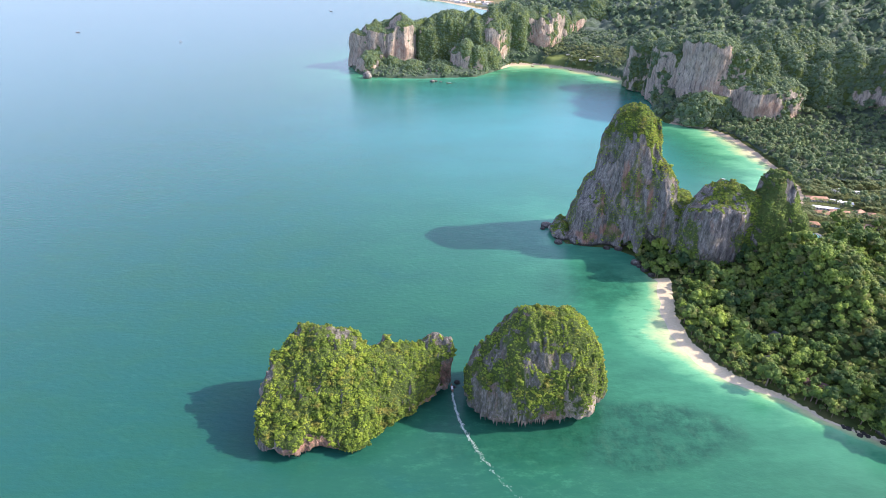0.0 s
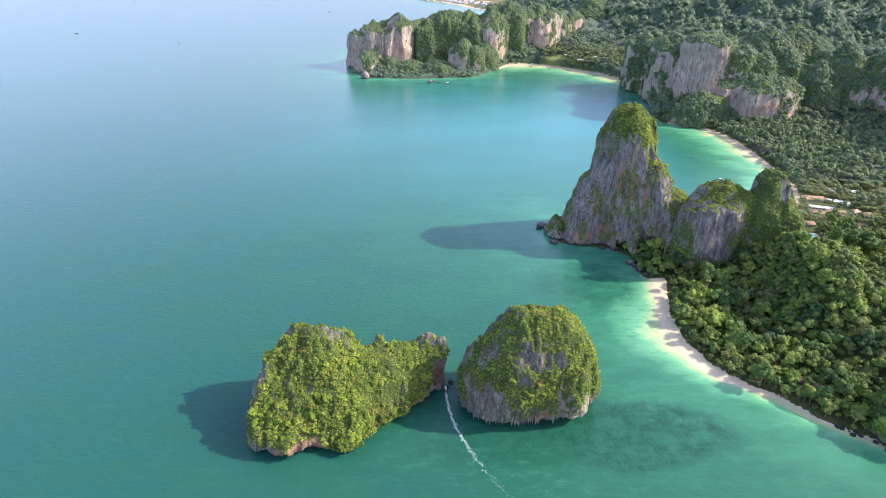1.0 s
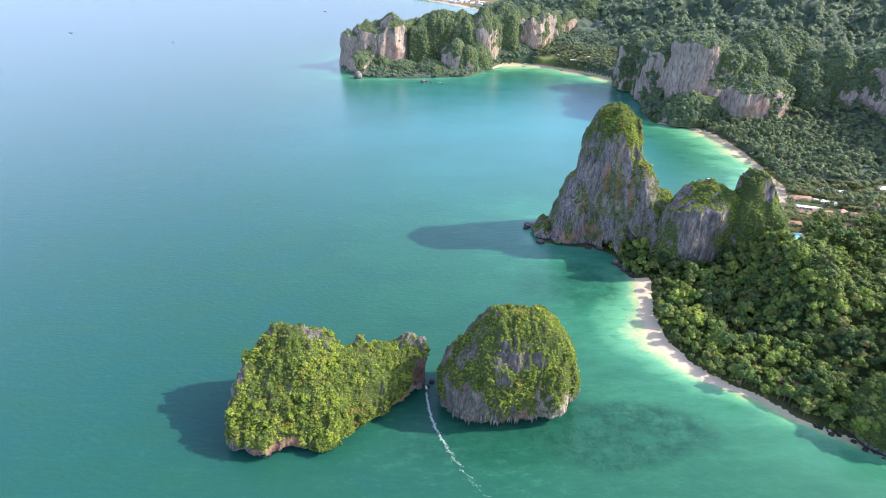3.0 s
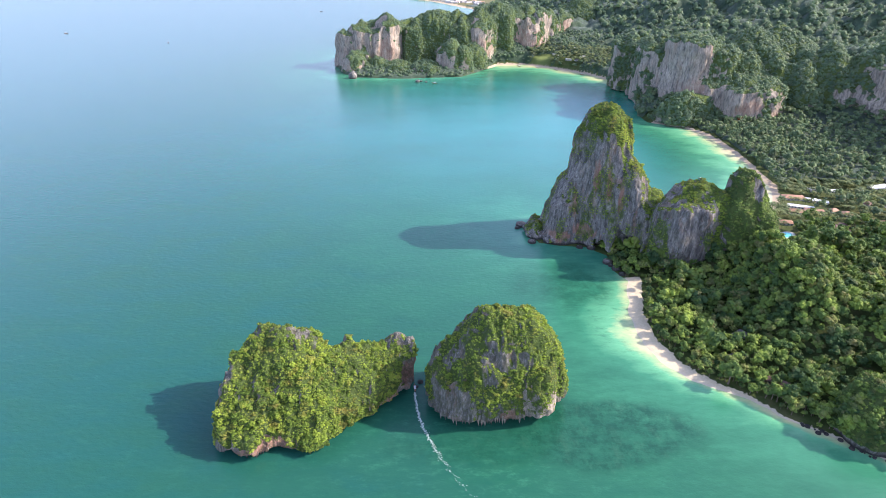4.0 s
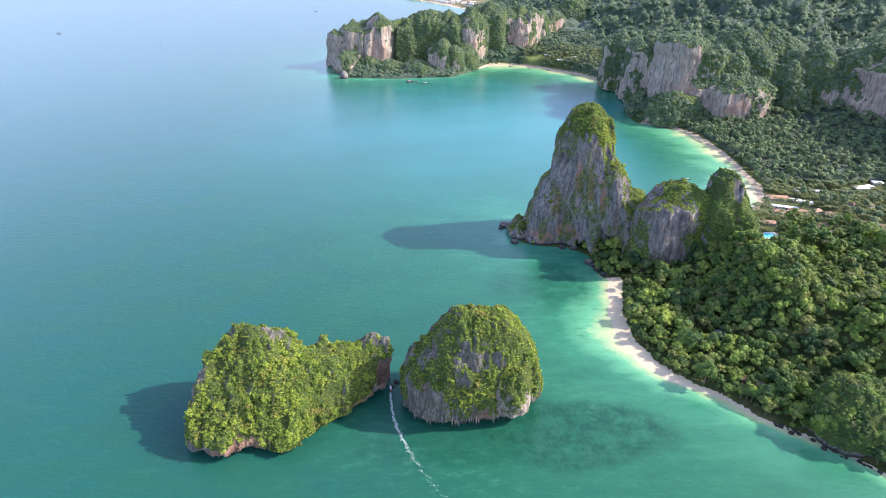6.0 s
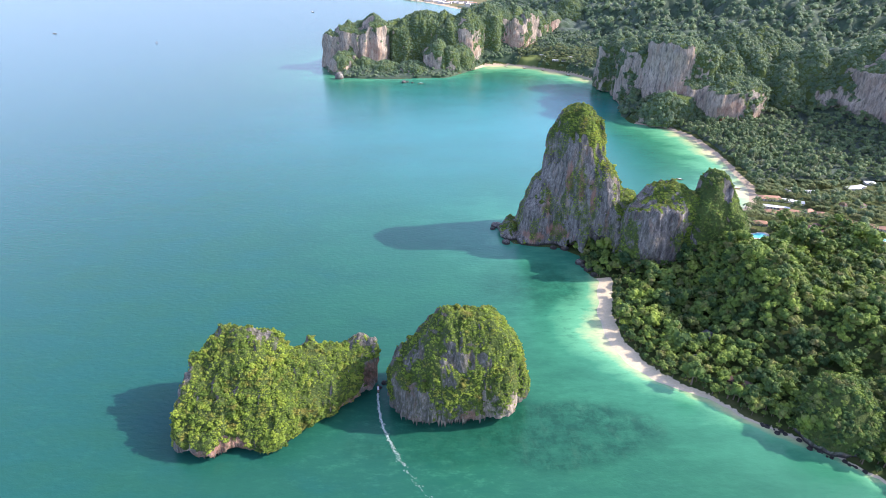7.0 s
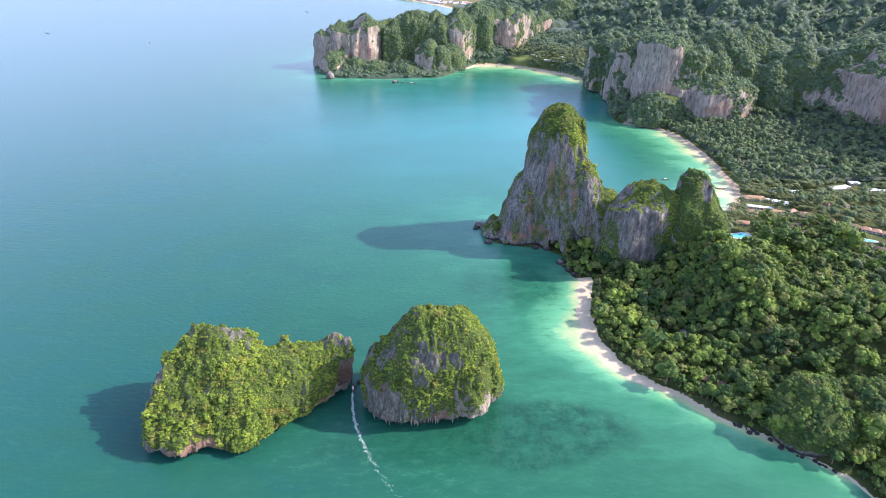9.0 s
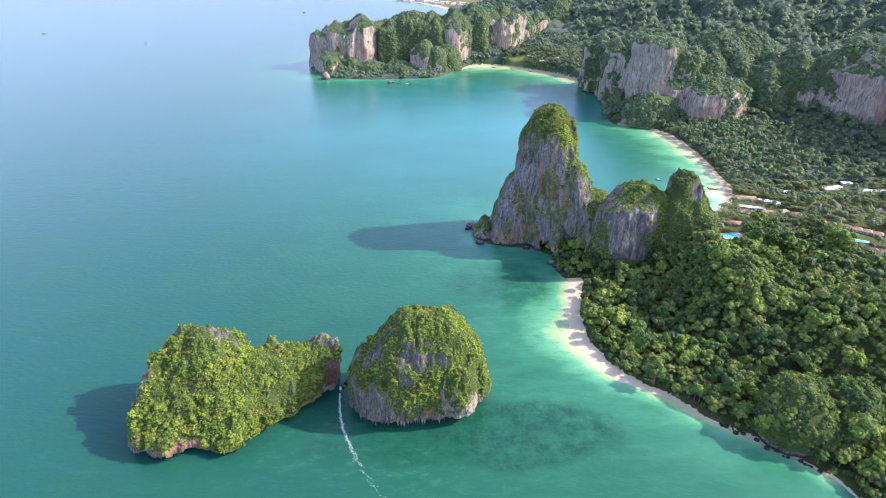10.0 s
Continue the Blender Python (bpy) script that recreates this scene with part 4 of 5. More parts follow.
tower, piles = overgrown("limestone_tower", rock(TOWER, 1.25, 7, grain=1.25, sharp=1.1, rough=0.95, blend=7.0, under=4.0, under_to=4.0, hollows=[((250, 624, 12), (20, 18, 20)), ((226, 646, 8), (16, 12, 13))], gully=0.9),
    "tall grey limestone tower with a green cap and rust-stained face", "rock tower", 3.8, 0.50, 41, BUSHES, (0.9, 3.0), lambda p, n: 0.78 * n[:, 0] + 0.66 * smooth(p[:, 2], 116, 146) - 0.05 * n[:, 1] - 0.15,
    names=[b["name"] for b in TOWER], stains=((212, 650, 92, 4, 20), (203, 650, 22, 12, 9), (176, 660, 12, 14, 6), (238, 640, 70, 3, 16), (225, 645, 84, 3, 20), (191, 655, 58, 3, 16)), thin=0.7, trees=24.0)
stuff("tower_scrub", piles, SCRUB, "green scrub on the limestone tower's cap and ledges", "bushes")

CRAG = [block("main_rock", (307, 612), 106, [(180, 37, 2), (225, 37, 1), (270, 31, -3), (315, 36, 2), (0, 33, 3), (45, 36, 7), (90, 34, 9), (135, 37, 7)], [(180, 30, 95), (270, 26, 101), (90, 30, 110), (0, 2, 104)], 3.0),
        block("flank", (338, 598), 92, ring([12, 14, 20, 18, 18, 16, 17, 14], [6, 8, 8, 6, 0, 3, 5, 5]), [(0, 40, 94), (270, 45, 96), (180, 10, 94)], 3.0)]
CRAG_SHAPE = rock(CRAG, 1.3, 11, grain=1.1, blend=4.0, under=0.0, hollows=[((300, 575, 6), (30, 14, 15))], gully=0.8)
crag, piles = overgrown("limestone_crag", CRAG_SHAPE,
    "blocky grey limestone crag with an overgrown top and flank", "crag", 3.6, 0.34, 45, BUSHES, (1.0, 3.2), lambda p, n: 0.70 * n[:, 0] + 0.15 * smooth(p[:, 2], 78, 92) - 0.05 + 0.7 * smooth(p[:, 0], 324, 336), names=[b["name"] for b in CRAG], thin=0.9, trees=26.0)
stuff("crag_scrub", piles, SCRUB, "green scrub on the limestone crag's top and side", "bushes")

PILLAR = [block("rock_pillar", (368, 600), 120, [(180, 30, 3), (225, 32, 4), (270, 36, 8), (315, 54, 18), (0, 66, 25), (45, 56, 20), (90, 38, 11), (135, 32, 7)], [(180, 56, 126), (0, 56, 116), (275, 62, 120), (90, 50, 124), (320, 58, 118), (220, 58, 126), (0, 12, 114)], 4.0)]
_, piles = overgrown("limestone_pillar", rock(PILLAR, 1.5, 13, grain=1.2, rough=1.1),
    "pointed limestone pillar grown over with dark forest", "rock pillar", 6.2, 0.08, 49, SHRUBS, (1.0, 3.6), lambda p, n: 0.44 + 0.40 * n[:, 0] - 0.3 * smooth(p[:, 2], 84, 104) - 0.9 * np.exp(-((p[:, 0] - 371) / 6) ** 2 - ((p[:, 2] - 100) / 9) ** 2), thin=1.2)
stuff("pillar_trees", piles, LEAF, "dark green trees clinging to the limestone pillar", "trees")

_, piles = overgrown("rock_outcrop", karst((374, 506), [24, 22, 20, 20, 20, 22, 24, 24], [54, 56, 58, 58, 54, 50, 46, 50], [.7] * 8, (376, 508, 68), 2.0, seed=15, base=0, turns=100, rows=40),
                     "grey limestone outcrop showing between the trees", "rock outcrop", 7.0, 0.32, 52, SHRUBS, (1.8, 4.6), lambda p, n: 0.4 * n[:, 0])
stuff("outcrop_trees", piles, LEAF, "dark green trees on the limestone outcrop", "trees")

KNOLL = [block("main_rock", (371, 339), 46, ring([29, 30, 34, 32, 31, 28, 25, 28], 9), [(0, 26, 46), (90, 26, 50), (180, 36, 46), (270, 40, 44), (225, 40, 46), (315, 38, 46)], 6.0),
         block("inland_rock", (418, 340), 44, ring([28, 30, 34, 30, 28, 28, 27, 28], 9), [(0, 28, 43), (90, 26, 47), (180, 32, 43), (270, 40, 41), (315, 38, 43)], 6.0)]
_, piles = overgrown("wooded_knoll", rock(KNOLL, 2.2, 18, blend=4.0, rough=0.8, under=2.0), "limestone knoll by the shore wholly covered with dense forest", "wooded knoll", 13.0, -0.4, 54, MID_CROWNS, (2.2, 6.0),
                     lambda p, n: 0.45 + 0 * n[:, 0], low=6.5, names=[b["name"] for b in KNOLL], thin=0.8)
stuff("knoll_trees", piles, LEAF, "dense green trees over the knoll by the shore", "trees")


def cliffs(rows, label, group, each, pieces, radius, seed, step, grain, stains=()):
    """A chain of joined rock masses: x, y, half width, half depth, rim, top, rim's share of the foot, and how green it is."""
    blocks, bare = [], []
    for x, y, rx, ry, h, top, k, green in rows:
        d, h = 0.94 * (rx + ry) / 2, h + 0.35 * (top - h)
        lean = [math.degrees(math.atan2(w * (1 - k), h)) for w in (rx, d, ry, d, rx, d, ry, d)]
        rise = [math.degrees(math.atan2(top - h, w * k)) * 1.15 for w in (rx, d, ry, d, rx, d, ry, d)]
        blocks.append(block("limestone_cliff", (x, y), top, ring([rx, d, ry, d, rx, d, ry, d], lean), [(45 * j, rise[j], h + 1.12 * (top - h)) for j in range(8)] + [(0, 5, top)], 5.0))
        bare.append(0.34 - 0.8 * green)
    _, piles = overgrown("limestone_cliff", rock(blocks, step, seed, grain=grain, rough=0.9, blend=9.0, gully=1.9), label, "cliff", each, np.array(bare), seed, pieces, radius, lambda p, n: 0.34 * n[:, 0] + 0.0 * p[:, 2],
                         material=ROCK_PALE, group=group, shy=0.45, low=3.0, apart=True, stains=stains)
    return piles


NORTH_CLIFFS = [(502, 1505, 52, 60, 98, 136, .90, .8), (512, 1375, 46, 84, 112, 146, .93, .5), (548, 1292, 50, 68, 140, 168, .96, -.05), (600, 1278, 48, 56, 118, 158, .88, .7),
                (636, 1236, 70, 72, 58, 92, .97, .02), (676, 1238, 52, 72, 60, 96, .97, .04), (664, 1272, 46, 50, 92, 140, .78, .9), (722, 1278, 44, 50, 88, 132, .78, .9), (690, 1330, 80, 60, 110, 166, .75, .8),
                (780, 1262, 66, 62, 70, 138, .72, .9), (950, 1196, 72, 90, 92, 150, .88, .0), (832, 1262, 48, 56, 96, 146, .78, .8), (930, 1235, 74, 70, 100, 164, .80, .8), (868, 1216, 44, 50, 60, 104, .85, .45),
                (1030, 1190, 96, 96, 112, 178, .82, .55), (1150, 1170, 110, 110, 150, 240, .86, .5), (1050, 1040, 90, 120, 165, 215, .93, .4), (1060, 900, 90, 60, 130, 165, .9, .3), (770, 1360, 100, 70, 100, 166, .80, .8),
                (524, 1204, 62, 42, 26, 60, .7, .9), (572, 1196, 40, 34, 18, 44, .7, .9)]
HEADLAND = [(-240, 1772, 40, 52, 84, 106, .88, -.2), (-204, 1768, 36, 50, 92, 122, .9, -.15), (-166, 1770, 38, 52, 94, 116, .9, -.2), (-126, 1776, 42, 50, 104, 138, .9, -.15), (-150, 1806, 50, 44, 100, 124, .9, .1), (-60, 1802, 62, 52, 90, 128, .84, .9), (10, 1822, 100, 60, 100, 150, .84, .9),
            (70, 1812, 72, 64, 84, 146, .86, .8), (132, 1816, 50, 58, 90, 152, .96, 0), (196, 1876, 80, 62, 110, 164, .86, .7), (272, 1900, 82, 58, 116, 148, .97, -.1),
            (342, 1956, 62, 60, 84, 148, .88, .3), (398, 1992, 40, 44, 94, 128, .97, 0), (482, 2096, 96, 80, 84, 158, .88, .4),
            (-214, 1690, 36, 38, 34, 52, .85, .0), (-160, 1688, 50, 40, 16, 38, .8, .4), (-90, 1672, 54, 42, 12, 34, .8, .4), (-20, 1662, 50, 38, 16, 40, .8, .4), (56, 1690, 50, 46, 42, 84, .84, .3), (112, 1738, 44, 36, 32, 62, .85, .3)]
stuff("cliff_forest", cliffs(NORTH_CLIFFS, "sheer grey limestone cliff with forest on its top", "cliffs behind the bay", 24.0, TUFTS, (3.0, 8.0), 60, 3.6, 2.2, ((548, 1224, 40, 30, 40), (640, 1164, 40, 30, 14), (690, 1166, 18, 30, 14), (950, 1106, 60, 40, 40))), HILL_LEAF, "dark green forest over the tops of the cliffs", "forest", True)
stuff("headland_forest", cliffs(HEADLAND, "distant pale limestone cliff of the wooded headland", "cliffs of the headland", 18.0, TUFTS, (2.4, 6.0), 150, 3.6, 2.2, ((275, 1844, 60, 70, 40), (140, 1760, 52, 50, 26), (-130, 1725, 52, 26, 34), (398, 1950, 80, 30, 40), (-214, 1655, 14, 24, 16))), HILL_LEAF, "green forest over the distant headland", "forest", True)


# ---- buildings, in plan: x, y, length, depth, turn, roof ----
HOUSES = [(596, 831, 22, 9, 12, "white"), (617, 822, 16, 8, -8, "white"), (691, 837, 20, 12, 5, "white"), (706, 842, 14, 9, 20, "white"), (731, 858, 15, 10, -5, "white"),
          (740, 828, 18, 9, 0, "white"), (762, 824, 24, 9, -4, "white"), (567, 790, 14, 8, -20, "white"), (580, 782, 12, 8, -25, "white"), (538, 766, 34, 7, -20, "white"),
          (546, 800, 30, 14, -8, "terracotta"), (550, 750, 26, 12, -22, "terracotta"), (524, 748, 22, 10, -20, "terracotta"), (490, 714, 18, 9, -10, "terracotta"), (589, 741, 11, 10, -20, "terracotta"),
          (577, 752, 12, 9, 10, "terracotta"), (611, 717, 10, 9, -30, "terracotta"), (623, 711, 11, 9, -30, "terracotta"), (635, 703, 10, 9, -32, "terracotta"), (646, 696, 11, 9, -32, "terracotta"),
          (655, 689, 10, 9, -34, "terracotta"), (664, 681, 11, 9, -36, "terracotta"), (674, 672, 10, 9, -36, "terracotta"),
          (560, 703, 13, 9, 50, "brown"), (548, 698, 12, 8, 50, "brown"), (540, 688, 12, 8, 50, "brown"), (578, 668, 12, 9, 40, "brown"), (560, 684, 14, 9, -20, "brown"), (572, 690, 12, 9, -20, "brown"),
          (627, 638, 14, 9, -25, "brown"), (640, 634, 13, 9, -25, "brown"), (652, 630, 13, 9, -25, "brown"), (700, 760, 12, 9, 5, "grey"), (716, 757, 12, 9, 5, "grey"), (664, 772, 10, 8, 15, "brown"), (640, 775, 10, 8, 30, "brown"),
          (315, 458, 13, 10, 35, "grey"), (311, 398, 11, 7, -30, "brown"), (322, 390, 9, 6, -30, "brown"), (296, 428, 8, 6, 20, "grey"), (314, 381, 9, 5, -35, "terracotta")]
ROOFS = {"white": (WHITE_ROOF, 1.2, "white sheet-metal roof"), "terracotta": (TERRACOTTA, 3.2, "orange terracotta hipped roof"), "brown": (BROWN_ROOF, 3.0, "dark brown hipped roof"), "grey": (GREY_ROOF, 3.0, "weathered grey hipped roof")}


def box(bm, x0, x1, y0, y1, z0, z1):
    v = [bm.verts.new((x, y, z)) for z in (z0, z1) for x, y in ((x0, y0), (x1, y0), (x1, y1), (x0, y1))]
    for f in ((3, 2, 1, 0), (4, 5, 6, 7), (0, 1, 5, 4), (1, 2, 6, 5), (2, 3, 7, 6), (3, 0, 4, 7)):
        bm.faces.new([v[k] for k in f])


def house(x, y, length, depth, turn, roof, wall=3.4, category="house"):
    material, rise, words = ROOFS[roof]
    z = float(land(np.array([x]), np.array([y]))[0])
    home = tagged(new("house"), f"low {'timber' if y < 500 else 'plastered'} resort house with {words}", category, "houses of the village")
    home.matrix_world = pose(x, y, z - 0.3, 0, 0, turn)
    l, d, e = length / 2, depth / 2, 0.7
    bm = bmesh.new()
    box(bm, -l, l, -d, d, 0, wall)
    part("wall", bm, BARK if y < 500 else PLASTER, home)
    bm = bmesh.new()
    ridge = max(l - d * 0.9, l * 0.15)
    low = [bm.verts.new(p) for p in ((-l - e, -d - e, wall), (l + e, -d - e, wall), (l + e, d + e, wall), (-l - e, d + e, wall))]
    eave = [bm.verts.new((p.co.x, p.co.y, wall + 0.25)) for p in low]
    top = [bm.verts.new((-ridge, 0, wall + rise)), bm.verts.new((ridge, 0, wall + rise))]
    bm.faces.new(low[::-1])
    for k in range(4):
        bm.faces.new((low[k], low[(k + 1) % 4], eave[(k + 1) % 4], eave[k]))
    for f in ((eave[0], eave[1], top[1], top[0]), (eave[1], eave[2], top[1]), (eave[2], eave[3], top[0], top[1]), (eave[3], eave[0], top[0])):
        bm.faces.new(f)
    part("roof", bm, material, home, words)
    for k in range(max(2, int(length // 4))):
        cx = -l + length * (k + 0.5) / max(2, int(length // 4))
        bm = bmesh.new()
        box(bm, cx - 0.8, cx + 0.8, -d - 0.03, -d + 0.05, 0.9, 2.5)
        part("window", bm, DARK_GLASS, home)
    return home


for spec in HOUSES:
    house(*spec)
for x, y, l, d, turn, roof in [(360, 1805, 14, 9, 10, "white"), (372, 1782, 16, 9, -5, "white"), (390, 1791, 14, 9, 15, "white"), (389, 1742, 18, 9, -10, "white"), (410, 1727, 14, 8, -25, "grey"), (431, 1750, 16, 9, 20, "white"),
                               (430, 1697, 15, 8, -35, "grey"), (451, 1718, 16, 9, -20, "white"), (444, 1670, 18, 9, -40, "brown"), (422, 1824, 12, 8, 0, "white"), (462, 1690, 18, 9, -30, "grey"), (470, 1655, 16, 9, -40, "brown")]:
    house(x, y, l, d, turn, roof)
for k in range(34):
    u = k / 33
    house(-150 + 380 * u + rng.uniform(-20, 20), 3640 - 480 * u + rng.uniform(20, 190) + 90 * u, rng.uniform(18, 42), rng.uniform(12, 20), rng.uniform(-40, 40), ("white", "terracotta", "white", "grey")[k % 4], rng.uniform(5, 12), "building")


def pool(x, y, rx, ry, turn):
    z = float(land(np.array([x]), np.array([y]))[0])
    th = np.arange(28) / 28 * 2 * math.pi
    shape = 1 + 0.22 * np.cos(2 * th + 0.6) + 0.1 * np.sin(3 * th)
    base = tagged(new("swimming_pool"), "turquoise free-form swimming pool with pale paving", "pool")
    base.matrix_world = pose(x, y, z, 0, 0, turn)
    for name, mat, grow, h in (("paving", POOL_STONE, 1.35, 0.5), ("water", POOL_WATER, 1.0, 0.6)):
        bm = bmesh.new()
        top = [bm.verts.new((rx * grow * s * math.cos(t), ry * grow * s * math.sin(t), h)) for t, s in zip(th, shape)]
        low = [bm.verts.new((p.co.x, p.co.y, -1)) for p in top]
        bm.faces.new(top)
        for k in range(28):
            bm.faces.new((low[k], low[(k + 1) % 28], top[(k + 1) % 28], top[k]))
        part(name, bm, mat, base)


pool(470, 679, 11, 8, 20)
pool(630, 667, 8, 4, -20)


# ---- forest ----
def clear_of_houses(x, y, room=2.0, front=3.0):
    ok = np.ones(len(x), bool)
    for hx, hy, l, d, turn, _ in HOUSES:
        a = radians(turn)
        u, w = (x - hx) * math.cos(a) + (y - hy) * math.sin(a), -(x - hx) * math.sin(a) + (y - hy) * math.cos(a)
        ok &= ~((np.abs(u) < l / 2 + room) & (w < d / 2 + room) & (w > -d / 2 - room - front))
    for hx, hy, r in ((470, 679, 17), (463, 662, 17), (630, 667, 17)):
        ok &= np.hypot(x - hx, (y - hy)) > r
    return ok


def scatter(x0, x1, y0, y1, step, keep):
    """Jittered places on the land, on a grid of that step."""
    gx, gy = np.meshgrid(np.arange(x0, x1, step), np.arange(y0, y1, step))
    x, y = (g.ravel() + rng.uniform(-0.55, 0.55, g.size) * step for g in (gx, gy))
    sd = shore(x, y)
    ok = (sd > beach_width(x, y) * 0.9 + 1.5) & keep(x, y, sd) & (x < 0.70 * y + 260)
    x, y, sd = x[ok], y[ok], sd[ok]
    return np.stack([x, y, land(x, y, sd)], -1)


def tree(piece_index, kind_material, label, category):
    v, q = CROWNS[piece_index]
    root = tagged(new("tree"), label, category, "trees of the forest")
    crown = new("crown", quad_mesh("crown", v + [0, 0, 0.75], q, [kind_material], False, tint=np.full(len(v), (piece_index * 0.37) % 1)))
    crown.parent = root
    bm = bmesh.new()
    rings = []
    for z, r in ((-0.15, 0.09), (0.3, 0.06), (0.8, 0.045), (1.2, 0.02)):
        rings.append([bm.verts.new((r * math.cos(a) + 0.03 * math.sin(4 * z), r * math.sin(a), z)) for a in np.arange(7) / 7 * 2 * math.pi])
    for lo, hi in zip(rings, rings[1:]):
        for k in range(7):
            bm.faces.new((lo[k], lo[(k + 1) % 7], hi[(k + 1) % 7], hi[k]))
    for a in (0.3, 2.3, 4.4):
        tip, foot = Vector((0.5 * math.cos(a), 0.5 * math.sin(a), 1.15)), Vector((0, 0, 0.65))
        f = [bm.verts.new(foot + Vector((0.03 * math.cos(b), 0.03 * math.sin(b), 0))) for b in (0, 2.1, 4.2)]
        t = [bm.verts.new(tip + Vector((0.012 * math.cos(b), 0.012 * math.sin(b), 0))) for b in (0, 2.1, 4.2)]
        for k in range(3):
            bm.faces.new((f[k], f[(k + 1) % 3], t[(k + 1) % 3], t[k]))
    part("trunk", bm, BARK, root)
    return root


near = scatter(216, 600, 240, 705, 5.7, lambda x, y, sd: ((y < 0.55 * x + 420) | (x < 345)) & clear_of_houses(x, y, 0.6, 1.0))
steep = scatter(216, 600, 240, 705, 5.4, lambda x, y, sd: (y < 0.55 * x + 420) & clear_of_houses(x, y, 1.0, 1.0) & (np.hypot(land(x + 3, y) - land(x - 3, y), land(x, y + 3) - land(x, y - 3)) > 4.2))
near = np.concatenate([near, steep])
near_r = (3.0 + 5.6 * rng.random(len(near)) ** 1.9) * np.where(beach_width(near[:, 0], near[:, 1]) > 8, 0.72 + 0.28 * smooth(shore(near[:, 0], near[:, 1]), 16, 46), 1.0) * np.where((rng.random(len(near)) < 0.12) & (near[:, 2] < 9), rng.uniform(1.3, 2.0, len(near)), 1.0)
front = near[:, 1] - 0.55 * near[:, 0]
order = np.argsort(shore(near[:, 0], near[:, 1]) + 0.12 * near[:, 1])
single, rest = order[:300], order[300:]
models = [tree(k, LEAF, "broad-crowned green tree in the forest behind the beach", "tree") for k in range(len(CROWNS))]
for n, k in enumerate(single):
    m = models[n % len(models)]
    r = float(near_r[k])
    at = Matrix.LocRotScale(Vector(near[k]), Euler((0, 0, rng.uniform(0, 6.28))), (r, r, r * rng.uniform(0.85, 1.15)))
    if n < len(models):
        m.matrix_basis = at
    else:
        made = copy_thing(m, at)
        made.matrix_basis = at
close = near[rest, 1] + 0.25 * near[rest, 0] < 455
stuff("forest", [gather(CROWNS, near[rest][close], near_r[rest][close], near_r[rest][close] * rng.uniform(0.3, 1.3, close.sum())), gather(MID_CROWNS, near[rest][~close], near_r[rest][~close], near_r[rest][~close] * rng.uniform(0.3, 1.3, (~close).sum()))], LEAF, "dense green tropical forest behind the beach", "forest")

plain_spots = scatter(420, 1200, 560, 1330, 11.4, lambda x, y, sd: (y >= 0.55 * x + 420) & clear_of_houses(x, y, 1.5, 9.0) | (x > 560) & clear_of_houses(x, y, 1.5, 9.0))
grove = (plain_spots[:, 1] < 860) & (plain_spots[:, 2] < 14)
is_palm = grove & (rng.random(len(plain_spots)) < 0.72)
thin = ~grove | (rng.random(len(plain_spots)) < 0.9)
trees_at = plain_spots[~is_palm & thin & ((plain_spots[:, 1] < 1250) | (plain_spots[:, 0] < 640))]
r = 4.0 + 7.0 * rng.random(len(trees_at)) ** 1.2
beyond = trees_at[:, 1] > 860
stuff("forest", [gather(MID_CROWNS, trees_at[~beyond], r[~beyond], r[~beyond] * 0.6), gather(FAR_CROWNS, trees_at[beyond], r[beyond], r[beyond] * 0.95)], PLAIN_LEAF, "mixed green trees over the plain behind the bay", "forest", True)
palms_at = plain_spots[is_palm]
palms_at = np.concatenate([palms_at + [a, b, 0] for a, b in ((0, 0), (3.6, 2.4), (-2.2, 4.1), (5.5, -3.0))])
palms_at = palms_at[clear_of_houses(palms_at[:, 0], palms_at[:, 1], 0.5, 7.0)]
r = rng.uniform(3.0, 5.0, len(palms_at))
stuff("palm_grove", [gather(PALMS, palms_at, r, r * 0.7)], PALM, "coconut palms between the resort houses", "palms")

plantation = scatter(290, 640, 1650, 2060, 9.0, lambda x, y, sd: (land(x, y, sd) < 40) & (np.hypot((x - 330) / 42, (y - 1785) / 30) > 0.7) & (rng.random(len(x)) < 0.8))
r = rng.uniform(4.5, 7.0, len(plantation))
stuff("palm_grove", [gather(PALMS, plantation, r, r * 0.8)], PALM, "coconut palms on the flat land of the headland", "palms")

slope = scatter(-300, 520, 1570, 2150, 8.5, lambda x, y, sd: (np.hypot((x - 330) / 42, (y - 1785) / 30) > 1) & (np.hypot((x - 400) / 60, (y - 1740) / 60) > 0.6) & (land(x, y, sd) < 75))
r_slope = 3.4 + 4.0 * rng.random(len(slope)) ** 1.5
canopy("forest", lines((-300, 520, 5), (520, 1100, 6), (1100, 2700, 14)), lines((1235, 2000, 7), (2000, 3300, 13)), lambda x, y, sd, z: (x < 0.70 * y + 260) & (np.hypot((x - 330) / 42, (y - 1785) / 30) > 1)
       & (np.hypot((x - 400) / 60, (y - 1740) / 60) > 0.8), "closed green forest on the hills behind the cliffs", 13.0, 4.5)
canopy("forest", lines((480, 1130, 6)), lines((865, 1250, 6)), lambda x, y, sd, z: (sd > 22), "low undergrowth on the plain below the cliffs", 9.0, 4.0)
far = scatter(-300, 2650, 1250, 3200, 16.0, lambda x, y, sd: (np.hypot((x - 330) / 42, (y - 1785) / 30) > 1) & (np.hypot((x - 400) / 60, (y - 1740) / 60) > 0.7) & ~((x < 520) & (y < 2150) & (y > 1570)))
far = far[land(far[:, 0], far[:, 1] + 8) - far[:, 2] > -4.0]
r = 7.0 + 8.0 * rng.random(len(far)) ** 1.5
